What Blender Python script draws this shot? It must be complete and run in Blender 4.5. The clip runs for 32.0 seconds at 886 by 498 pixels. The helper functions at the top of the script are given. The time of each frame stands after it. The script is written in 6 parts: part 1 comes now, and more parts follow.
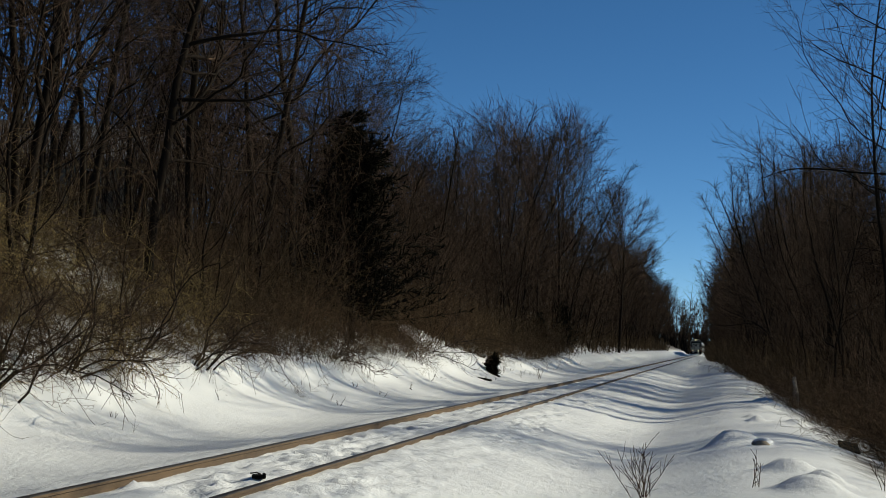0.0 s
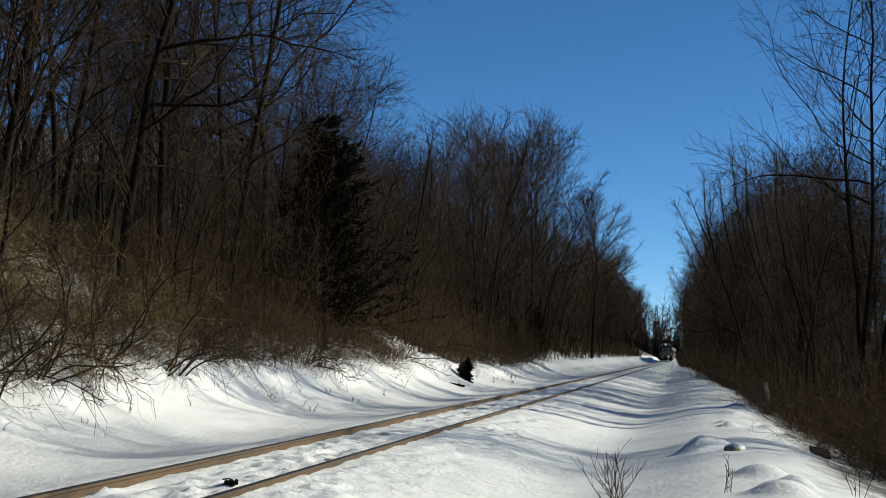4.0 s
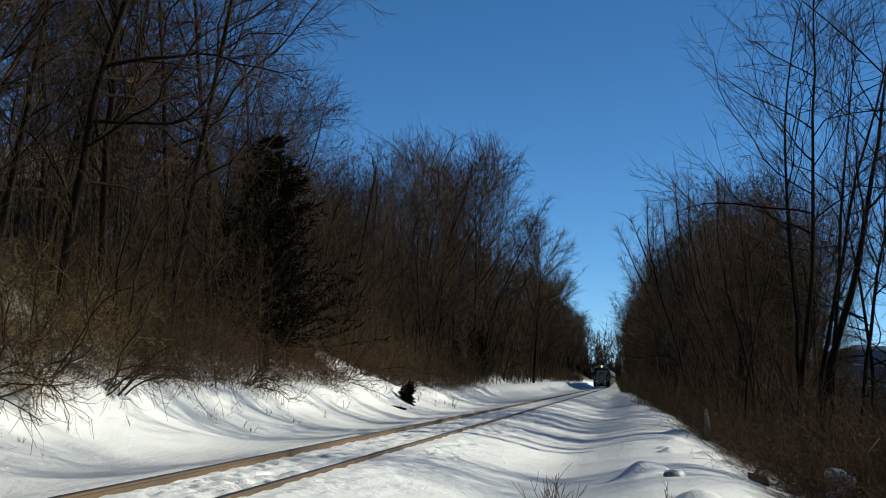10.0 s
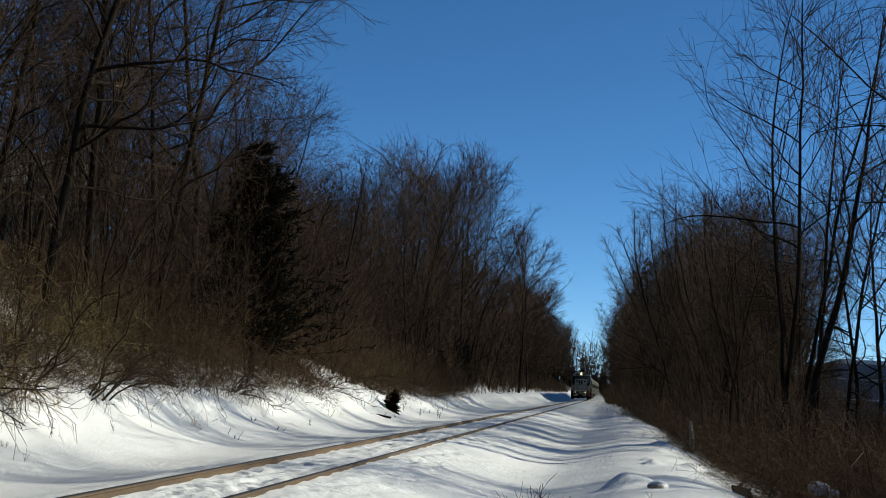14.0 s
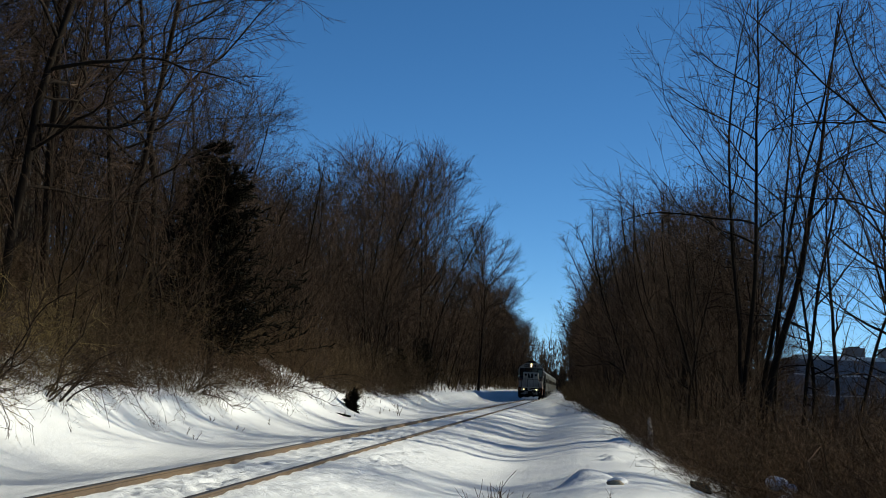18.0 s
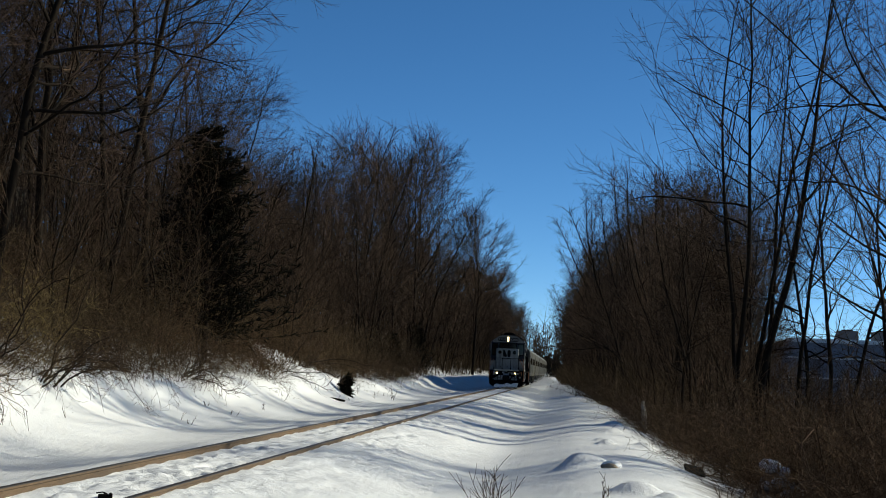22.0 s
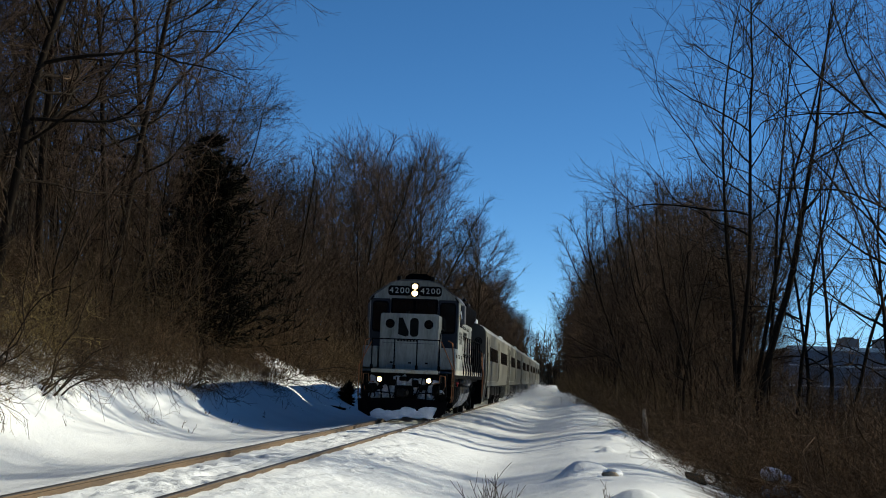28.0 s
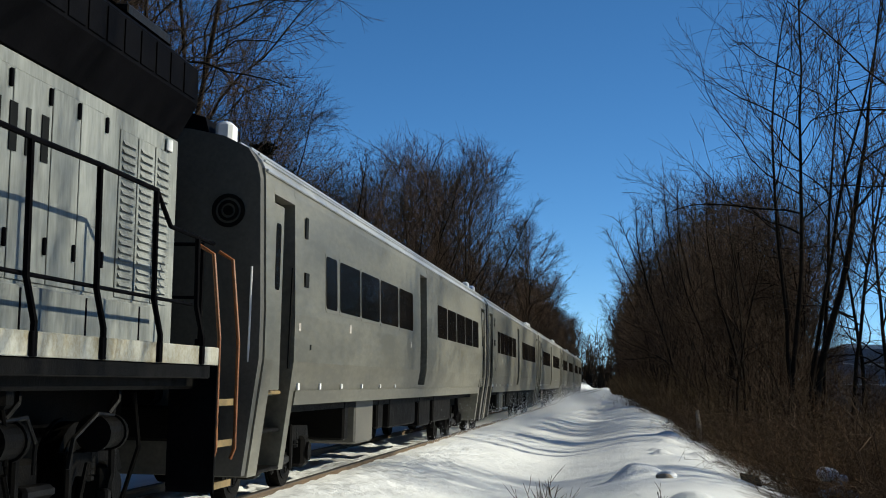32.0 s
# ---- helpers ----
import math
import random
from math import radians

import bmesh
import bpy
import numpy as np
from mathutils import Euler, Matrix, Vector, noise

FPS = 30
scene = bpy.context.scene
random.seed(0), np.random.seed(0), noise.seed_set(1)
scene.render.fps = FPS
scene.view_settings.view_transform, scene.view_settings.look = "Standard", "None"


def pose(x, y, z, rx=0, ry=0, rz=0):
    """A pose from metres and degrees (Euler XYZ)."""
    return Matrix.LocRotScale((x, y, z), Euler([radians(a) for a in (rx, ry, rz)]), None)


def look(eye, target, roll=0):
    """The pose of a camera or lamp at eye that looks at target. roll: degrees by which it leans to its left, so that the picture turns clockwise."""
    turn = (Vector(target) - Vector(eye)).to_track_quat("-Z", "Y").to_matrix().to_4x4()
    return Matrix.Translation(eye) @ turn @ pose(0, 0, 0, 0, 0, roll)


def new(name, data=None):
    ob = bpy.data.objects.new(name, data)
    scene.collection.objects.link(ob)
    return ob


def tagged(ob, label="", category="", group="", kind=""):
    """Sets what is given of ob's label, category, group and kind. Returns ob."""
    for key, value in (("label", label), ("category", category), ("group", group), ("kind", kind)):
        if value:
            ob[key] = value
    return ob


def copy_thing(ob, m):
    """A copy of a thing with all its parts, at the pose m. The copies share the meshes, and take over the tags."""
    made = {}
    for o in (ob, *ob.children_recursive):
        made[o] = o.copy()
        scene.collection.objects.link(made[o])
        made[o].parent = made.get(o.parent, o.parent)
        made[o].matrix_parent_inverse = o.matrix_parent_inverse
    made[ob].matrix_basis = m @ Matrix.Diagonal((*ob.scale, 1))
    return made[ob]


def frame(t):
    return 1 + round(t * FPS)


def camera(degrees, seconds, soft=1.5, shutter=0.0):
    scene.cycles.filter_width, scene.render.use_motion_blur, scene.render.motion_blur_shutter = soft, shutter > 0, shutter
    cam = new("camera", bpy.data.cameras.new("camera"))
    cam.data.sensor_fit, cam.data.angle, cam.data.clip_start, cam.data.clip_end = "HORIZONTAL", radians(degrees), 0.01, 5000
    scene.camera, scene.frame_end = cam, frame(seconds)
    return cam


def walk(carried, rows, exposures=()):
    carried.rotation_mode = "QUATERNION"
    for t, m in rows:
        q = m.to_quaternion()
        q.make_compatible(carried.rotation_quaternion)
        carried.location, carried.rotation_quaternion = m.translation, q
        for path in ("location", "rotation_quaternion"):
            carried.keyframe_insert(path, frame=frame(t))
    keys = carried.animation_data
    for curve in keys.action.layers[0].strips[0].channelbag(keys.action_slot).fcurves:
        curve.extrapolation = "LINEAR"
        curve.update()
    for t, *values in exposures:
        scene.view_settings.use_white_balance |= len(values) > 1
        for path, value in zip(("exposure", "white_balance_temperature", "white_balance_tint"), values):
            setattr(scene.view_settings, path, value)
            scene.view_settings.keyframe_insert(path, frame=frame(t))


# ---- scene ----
# The camera stands beside the track on a tripod head and is panned by hand.
EYE = 1.417
cam = camera(33.32, 32.0, soft=1.0)
TURNS = [
    (0.0, 10.442, 3.665, 1.439), (0.5, 10.091, 3.643, 1.415), (1.0, 9.851, 3.556, 1.253),
    (1.5, 9.744, 3.850, 1.495), (2.0, 9.703, 3.958, 1.703), (2.5, 9.614, 4.069, 1.517),
    (3.0, 9.587, 4.014, 1.410), (3.5, 9.464, 3.906, 1.370), (5.5, 9.356, 4.104, 1.833),
    (6.0, 9.352, 4.191, 1.908), (6.5, 9.222, 3.998, 1.768), (7.0, 9.053, 3.915, 1.690),
    (7.5, 8.671, 3.761, 1.729), (8.0, 8.318, 3.954, 1.716), (8.5, 8.035, 4.376, 1.825),
    (9.0, 7.732, 4.830, 2.153), (9.5, 7.464, 4.790, 2.344), (10.0, 7.262, 4.862, 2.179),
    (10.5, 7.284, 4.960, 2.051), (11.0, 7.161, 5.117, 2.060), (11.5, 7.113, 4.974, 2.513),
    (12.0, 7.102, 5.154, 2.624), (12.5, 7.064, 5.114, 2.620), (13.0, 7.000, 5.184, 2.664),
    (13.5, 6.968, 5.211, 2.618), (14.0, 6.770, 5.234, 2.866), (14.5, 6.473, 5.236, 2.914),
    (15.0, 6.107, 5.255, 2.624), (15.5, 5.674, 5.182, 2.502), (17.5, 5.188, 5.197, 2.468),
    (18.0, 5.170, 5.237, 2.429), (18.5, 5.087, 5.247, 2.300), (19.0, 5.026, 5.314, 2.375),
    (19.5, 4.964, 5.309, 2.301), (20.0, 4.889, 5.175, 2.262), (20.5, 4.902, 4.994, 2.267),
    (21.0, 4.863, 4.793, 2.431), (21.5, 4.820, 4.576, 2.384), (22.0, 4.902, 4.641, 2.239),
    (22.5, 4.959, 5.047, 2.310), (23.0, 4.966, 5.389, 2.139), (23.5, 4.920, 5.815, 2.202),
    (24.0, 5.174, 6.049, 1.827), (24.5, 5.423, 6.065, 2.223), (25.0, 5.548, 5.546, 2.536),
    (25.5, 5.385, 5.169, 2.467), (26.0, 5.302, 4.970, 2.353), (26.5, 5.216, 4.953, 2.200),
    (28.5, 4.911, 4.953, 2.198), (29.0, 5.141, 4.975, 2.233), (29.5, 5.459, 4.954, 2.060),
    (30.0, 5.742, 4.847, 1.995), (30.5, 6.090, 4.803, 1.959), (31.0, 6.404, 4.934, 1.812),
    (31.5, 6.691, 5.030, 1.548), (32.0, 6.861, 5.057, 1.378),
]
walk(cam, [(t, pose(0, 0, EYE, 0, 0, yaw) @ pose(0, 0, 0, 90 + pitch, 0, 0) @ pose(0, 0, 0, 0, 0, roll)) for t, yaw, pitch, roll in TURNS],
     exposures=[(0.0, -0.24, 7200, 1), (1.0, -0.22, 7200, 1), (2.8, 0.04, 7000, 1), (6.0, 0.06, 7000, 1), (13.0, 0.05, 7000, 1), (24.0, 0.06, 7000, 1), (26.0, 0.14, 7000, 1), (32.0, 0.13, 7000, 1)])

# ---- world and sun: a low winter sun to the right of the track, ahead ----
SUN_EL, SUN_AZ = radians(27), radians(68)      # azimuth clockwise from +y
world = bpy.data.worlds.new("sky")
scene.world = world
world.use_nodes = True
wn = world.node_tree
sky = wn.nodes.new("ShaderNodeTexSky")
sky.sky_type = "NISHITA"
sky.sun_disc = False
sky.sun_elevation, sky.sun_rotation = SUN_EL, SUN_AZ
sky.altitude, sky.air_density, sky.dust_density, sky.ozone_density = 1500, 0.5, 0.0, 4.0
deep = wn.nodes.new("ShaderNodeHueSaturation")      # the dry, deep blue of a cold day
deep.inputs["Saturation"].default_value, deep.inputs["Value"].default_value = 1.16, 0.99
wn.links.new(sky.outputs[0], deep.inputs["Color"])
wn.links.new(deep.outputs[0], wn.nodes["Background"].inputs[0])
wn.nodes["Background"].inputs[1].default_value = 0.135
sun = new("sun", bpy.data.lights.new("sun", "SUN"))
sun.data.energy, sun.data.angle, sun.data.color = 5.0, radians(0.53), (1.0, 0.95, 0.87)
sun.matrix_world = look((60, 30, 60), (60 - math.sin(SUN_AZ) * math.cos(SUN_EL), 30 - math.cos(SUN_AZ) * math.cos(SUN_EL), 60 - math.sin(SUN_EL)))


# ---- helpers of this scene ----
class Mesh:
    """Collects corners and faces of one mesh."""

    def __init__(self):
        self.v, self.f, self.n = [], [], 0

    def add(self, verts, faces):
        k = self.n
        self.v.extend(verts)
        self.f.extend([tuple(i + k for i in f) for f in faces])
        self.n += len(verts)
        return self

    def box(self, x0, x1, y0, y1, z0, z1, c=0.0):
        """A box, its upright and long edges cut by c."""
        if c <= 0:
            v = [(x, y, z) for z in (z0, z1) for y in (y0, y1) for x in (x0, x1)]
            return self.add(v, [(0, 2, 3, 1), (4, 5, 7, 6), (0, 1, 5, 4), (2, 6, 7, 3), (0, 4, 6, 2), (1, 3, 7, 5)])
        c = min(c, (x1 - x0) * .45, (y1 - y0) * .45, (z1 - z0) * .45)
        v, f = [], []
        for z, d in ((z0, c), (z0 + c, 0), (z1 - c, 0), (z1, c)):
            a, b, p, q = x0 + d, x1 - d, y0 + d, y1 - d
            v += [(a + c, p, z), (b - c, p, z), (b, p + c, z), (b, q - c, z), (b - c, q, z), (a + c, q, z), (a, q - c, z), (a, p + c, z)]
        f.append(tuple(range(7, -1, -1)))
        for r in range(3):
            for i in range(8):
                j = (i + 1) % 8
                f.append((8 * r + i, 8 * r + j, 8 * r + 8 + j, 8 * r + 8 + i))
        f.append(tuple(range(24, 32)))
        return self.add(v, f)

    def prism(self, outline, a, b, axis="y"):
        """An outline drawn out from a to b. Axis y: outline of (x, z); axis x: of (y, z); axis z: of (x, y)."""
        n = len(outline)
        put = {"y": lambda p, s: (p[0], s, p[1]), "x": lambda p, s: (s, p[0], p[1]), "z": lambda p, s: (p[0], p[1], s)}[axis]
        v = [put(p, a) for p in outline] + [put(p, b) for p in outline]
        f = [(i, (i + 1) % n, n + (i + 1) % n, n + i) for i in range(n)] + [tuple(range(n - 1, -1, -1)), tuple(range(n, 2 * n))]
        return self.add(v, f)

    def tube(self, path, radii, n=6, cap=True):
        """A round bar along a path."""
        pts = [Vector(p) for p in path]
        if not hasattr(radii, "__len__"):
            radii = [radii] * len(pts)
        v, f, side = [], [], None
        for i, p in enumerate(pts):
            d = (pts[min(i + 1, len(pts) - 1)] - pts[max(i - 1, 0)]).normalized()
            if side is None:
                side = d.orthogonal().normalized()
            side = (side - d * side.dot(d)).normalized()
            up = d.cross(side)
            for k in range(n):
                a = 2 * math.pi * k / n
                v.append(tuple(p + (side * math.cos(a) + up * math.sin(a)) * radii[i]))
        for i in range(len(pts) - 1):
            for k in range(n):
                j = (k + 1) % n
                f.append((i * n + k, i * n + j, i * n + n + j, i * n + n + k))
        if cap:
            f.append(tuple(range(n - 1, -1, -1)))
            f.append(tuple(range(len(v) - n, len(v))))
        return self.add(v, f)

    def disc(self, centre, axis, r, depth, n=20, inner=0.0):
        """A wheel, lens or knob: a short cylinder about an axis, or a ring."""
        c, d = Vector(centre), Vector(axis).normalized()
        s = d.orthogonal().normalized()
        u = d.cross(s)
        ring = lambda rad, h: [tuple(c + d * h + (s * math.cos(2 * math.pi * k / n) + u * math.sin(2 * math.pi * k / n)) * rad) for k in range(n)]
        if inner <= 0:
            v = ring(r, 0) + ring(r, depth)
            f = [(k, (k + 1) % n, n + (k + 1) % n, n + k) for k in range(n)] + [tuple(range(n - 1, -1, -1)), tuple(range(n, 2 * n))]
        else:
            v = ring(r, 0) + ring(r, depth) + ring(inner, depth) + ring(inner, 0)
            f = [(a * n + k, a * n + (k + 1) % n, b * n + (k + 1) % n, b * n + k) for a, b in ((0, 1), (1, 2), (2, 3), (3, 0)) for k in range(n)]
        return self.add(v, f)

    def data(self, name, material, smooth=False):
        me = bpy.data.meshes.new(name)
        me.from_pydata(self.v, [], self.f)
        if smooth:
            me.polygons.foreach_set("use_smooth", [True] * len(me.polygons))
        me.materials.append(material)
        me.update()
        bm = bmesh.new()
        bm.from_mesh(me)
        bmesh.ops.recalc_face_normals(bm, faces=bm.faces)
        bm.to_mesh(me)
        bm.free()
        return me


def lump(rx, ry, rz, seed, n=10, rough=0.16):
    """An uneven rounded stone or clod."""
    r = np.random.RandomState(seed)
    w = r.normal(0, 1, (5, 3))
    m = Mesh()
    v, f = [], []
    for i in range(n + 1):
        a = math.pi * i / n
        for k in range(2 * n):
            b = math.pi * k / n
            d = np.array([math.sin(a) * math.cos(b), math.sin(a) * math.sin(b), math.cos(a)])
            q = 1 + rough * sum(math.sin(2.2 * float(d @ ww) + j) for j, ww in enumerate(w)) / 2.2
            v.append((d[0] * rx * q, d[1] * ry * q, d[2] * rz * q))
    for i in range(n):
        for k in range(2 * n):
            f.append((i * 2 * n + k, i * 2 * n + (k + 1) % (2 * n), (i + 1) * 2 * n + (k + 1) % (2 * n), (i + 1) * 2 * n + k))
    return m.add(v, f)


def part(name, mesh, material, parent, label="", smooth=False):
    """Links a mesh as one object under a thing or a part."""
    ob = new(name, mesh.data(name, material, smooth) if isinstance(mesh, Mesh) else mesh)
    ob.parent = parent
    return tagged(ob, label)


def thing(name, m, label, category, group=""):
    """An Empty at the base of a thing."""
    ob = new(name)
    ob.matrix_basis = m
    ob.empty_display_size = 0.2
    return tagged(ob, label, category, group)


# ---- materials ----
def material(name, colour, rough=0.6, metal=0.0, vary=0.25, scale=3.0, grain=40.0, bump=0.1, second=None, emit=None, stretch=(1, 1, 1), coords="Object", spec=0.5, islands=None):
    """Paint, bark, steel or stone: a base colour varied at two scales, with roughness and relief that follow."""
    m = bpy.data.materials.new(name)
    m.use_nodes = True
    t = m.node_tree
    b = t.nodes["Principled BSDF"]
    link = t.links.new
    tex, mp = t.nodes.new("ShaderNodeTexCoord"), t.nodes.new("ShaderNodeMapping")
    mp.inputs["Scale"].default_value = stretch
    link(tex.outputs[coords], mp.inputs[0])
    big, fine = t.nodes.new("ShaderNodeTexNoise"), t.nodes.new("ShaderNodeTexNoise")
    for node, s, d in ((big, scale, 5), (fine, grain, 3)):
        node.inputs["Scale"].default_value, node.inputs["Detail"].default_value, node.inputs["Roughness"].default_value = s, d, 0.65
        link(mp.outputs[0], node.inputs[0])
    ramp = t.nodes.new("ShaderNodeValToRGB")
    low = second or [c * (1 - vary) for c in colour]
    high = [min(1, c * (1 + vary * 0.6)) for c in colour]
    ramp.color_ramp.elements[0].position, ramp.color_ramp.elements[0].color = 0.34, (*low, 1)
    ramp.color_ramp.elements[1].position, ramp.color_ramp.elements[1].color = 0.66, (*high, 1)
    mix = t.nodes.new("ShaderNodeMath")
    mix.operation = "MULTIPLY_ADD"
    link(fine.outputs[0], mix.inputs[0])
    mix.inputs[1].default_value = 0.5
    sub = t.nodes.new("ShaderNodeMath")
    sub.operation = "MULTIPLY_ADD"
    link(big.outputs[0], sub.inputs[0])
    sub.inputs[1].default_value, sub.inputs[2].default_value = 0.9, -0.2
    link(sub.outputs[0], mix.inputs[2])
    link(mix.outputs[0], ramp.inputs[0])
    tone = ramp.outputs[0]
    if islands:
        geo, span, times = t.nodes.new("ShaderNodeNewGeometry"), t.nodes.new("ShaderNodeMapRange"), t.nodes.new("ShaderNodeMix")
        span.inputs["To Min"].default_value, span.inputs["To Max"].default_value = islands
        link(geo.outputs["Random Per Island"], span.inputs[0])
        times.data_type, times.blend_type = "RGBA", "MULTIPLY"
        times.inputs["Factor"].default_value = 1.0
        link(tone, times.inputs["A"])
        link(span.outputs[0], times.inputs["B"])
        tone = times.outputs["Result"]
    link(tone, b.inputs["Base Color"])
    rr = t.nodes.new("ShaderNodeMapRange")
    rr.inputs["To Min"].default_value, rr.inputs["To Max"].default_value = max(0.05, rough - 0.12), min(1, rough + 0.15)
    link(big.outputs[0], rr.inputs[0])
    link(rr.outputs[0], b.inputs["Roughness"])
    b.inputs["Metallic"].default_value = metal
    b.inputs["Specular IOR Level"].default_value = spec
    if bump:
        bp = t.nodes.new("ShaderNodeBump")
        bp.inputs["Strength"].default_value, bp.inputs["Distance"].default_value = min(1, bump * 2), 0.02
        link(fine.outputs[0], bp.inputs["Height"])
        link(bp.outputs[0], b.inputs["Normal"])
    if emit:
        b.inputs["Emission Color"].default_value, b.inputs["Emission Strength"].default_value = (*emit[:3], 1), emit[3]
    return m


def snow_material():
    m = bpy.data.materials.new("snow")
    m.use_nodes = True
    t = m.node_tree
    b, link = t.nodes["Principled BSDF"], t.links.new
    tex = t.nodes.new("ShaderNodeTexCoord")
    noises = []
    for s, d in ((0.35, 4), (9.0, 7), (55.0, 4)):
        n = t.nodes.new("ShaderNodeTexNoise")
        n.inputs["Scale"].default_value, n.inputs["Detail"].default_value = s, d
        link(tex.outputs["Object"], n.inputs[0])
        noises.append(n)
    ramp = t.nodes.new("ShaderNodeValToRGB")
    ramp.color_ramp.elements[0].position, ramp.color_ramp.elements[0].color = 0.3, (0.70, 0.71, 0.715, 1)
    ramp.color_ramp.elements[1].position, ramp.color_ramp.elements[1].color = 0.7, (0.80, 0.81, 0.805, 1)
    link(noises[0].outputs[0], ramp.inputs[0])
    # leaf litter and stems show through the thin snow of the woods, off to both sides of the cutting
    xyz, away = t.nodes.new("ShaderNodeSeparateXYZ"), t.nodes.new("ShaderNodeMath")
    link(tex.outputs["Object"], xyz.inputs[0])
    away.operation, away.inputs[1].default_value = "ADD", 5.1
    link(xyz.outputs[0], away.inputs[0])
    dist = t.nodes.new("ShaderNodeMath")
    dist.operation = "ABSOLUTE"
    link(away.outputs[0], dist.inputs[0])
    patch = t.nodes.new("ShaderNodeTexNoise")
    patch.inputs["Scale"].default_value, patch.inputs["Detail"].default_value, patch.inputs["Roughness"].default_value = 0.55, 6, 0.7
    link(tex.outputs["Object"], patch.inputs[0])
    spread = t.nodes.new("ShaderNodeMath")
    spread.operation, spread.inputs[1].default_value = "MULTIPLY_ADD", -7.0
    link(patch.outputs[0], spread.inputs[0])
    link(dist.outputs[0], spread.inputs[2])
    cover = t.nodes.new("ShaderNodeMapRange")
    for key, val in (("From Min", 3.9), ("From Max", 5.4), ("To Min", 0.0), ("To Max", 0.93)):
        cover.inputs[key].default_value = val
    link(spread.outputs[0], cover.inputs[0])
    # open snow on the slope, and in a hollow of the bank
    hold = cover.outputs[0]
    for spot, near, far in (((-18.3, 38.5, 3.4), 2.6, 4.8), ((-12.5, 70.8, 1.1), 2.6, 4.4)):
        gap, keep, times = t.nodes.new("ShaderNodeVectorMath"), t.nodes.new("ShaderNodeMapRange"), t.nodes.new("ShaderNodeMath")
        gap.operation, gap.inputs[1].default_value = "DISTANCE", spot
        link(tex.outputs["Object"], gap.inputs[0])
        keep.inputs["From Min"].default_value, keep.inputs["From Max"].default_value = near, far
        link(gap.outputs["Value"], keep.inputs[0])
        times.operation = "MULTIPLY"
        link(hold, times.inputs[0])
        link(keep.outputs[0], times.inputs[1])
        hold = times.outputs[0]
    litter = t.nodes.new("ShaderNodeMix")
    litter.data_type = "RGBA"
    litter.inputs["B"].default_value = (0.045, 0.032, 0.020, 1)
    link(hold, litter.inputs["Factor"])
    link(ramp.outputs[0], litter.inputs["A"])
    link(litter.outputs["Result"], b.inputs["Base Color"])
    b.inputs["Roughness"].default_value = 0.75
    b.inputs["Specular IOR Level"].default_value = 0.25
    last = None
    for n, dist in ((noises[1], 0.035), (noises[2], 0.014)):
        bp = t.nodes.new("ShaderNodeBump")
        bp.inputs["Strength"].default_value, bp.inputs["Distance"].default_value = 0.7, dist
        link(n.outputs[0], bp.inputs["Height"])
        if last:
            link(last.outputs[0], bp.inputs["Normal"])
        last = bp
    link(last.outputs[0], b.inputs["Normal"])
    return m


SNOW = snow_material()
BARK = material("bark", (0.022, 0.0165, 0.012), 0.9, vary=0.5, scale=1.5, grain=18, bump=0.3, stretch=(1, 1, 0.25), spec=0.04)
TWIG = material("twig_bark", (0.064, 0.043, 0.029), 0.85, vary=0.4, scale=0.7, grain=8, bump=0.0, spec=0.04, islands=(0.3, 1.7))
BRUSH = material("brush_twig", (0.086, 0.060, 0.034), 0.85, vary=0.45, scale=0.5, grain=6, bump=0.0, spec=0.04, islands=(0.3, 1.7))
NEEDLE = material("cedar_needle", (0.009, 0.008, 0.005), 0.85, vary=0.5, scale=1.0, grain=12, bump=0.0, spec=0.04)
RAIL = material("rail_rust", (0.105, 0.064, 0.030), 0.75, vary=0.35, scale=2, grain=30, bump=0.15, stretch=(1, 0.15, 1))
RAILHEAD = material("rail_head", (0.05, 0.042, 0.036), 0.55, metal=0.4, vary=0.2, scale=2, grain=60, bump=0.03)

# ---- ground: one sheet of snow from the track to the horizon ----
TRACK = -5.13


def smooth(a, b, x):
    s = np.clip((x - a) / (b - a), 0, 1)
    return s * s * (3 - 2 * s)


def rolls(x, y, seed, size):
    """Gentle uneven ground, about -1 to 1."""
    r = np.random.RandomState(seed)
    out = np.zeros(np.broadcast(x, y).shape)
    for k in range(9):
        a, w, p = r.uniform(0, 6.28), size * r.uniform(0.6, 2.2), r.uniform(0, 6.28)
        out = out + np.sin((np.cos(a) * x + np.sin(a) * y) * 6.283 / w + p)
    return out / 4.0


BANK = [(-9.2, -0.42), (-8.6, -0.42), (-7.7, -0.36), (-7.1, -0.22), (-6.6, -0.16), (-5.95, -0.13), (-5.8, -0.09), (-4.46, -0.09), (-4.30, -0.03), (-4.1, -0.08), (-3.6, -0.15), (-3.0, -0.28), (-2.2, -0.52),
        (-1.5, -0.60), (-0.7, -0.46), (0.2, -0.26), (1.2, -0.20), (2.0, -0.34), (3.2, -0.75), (6, -1.2), (15, -1.6), (60, -1.8)]
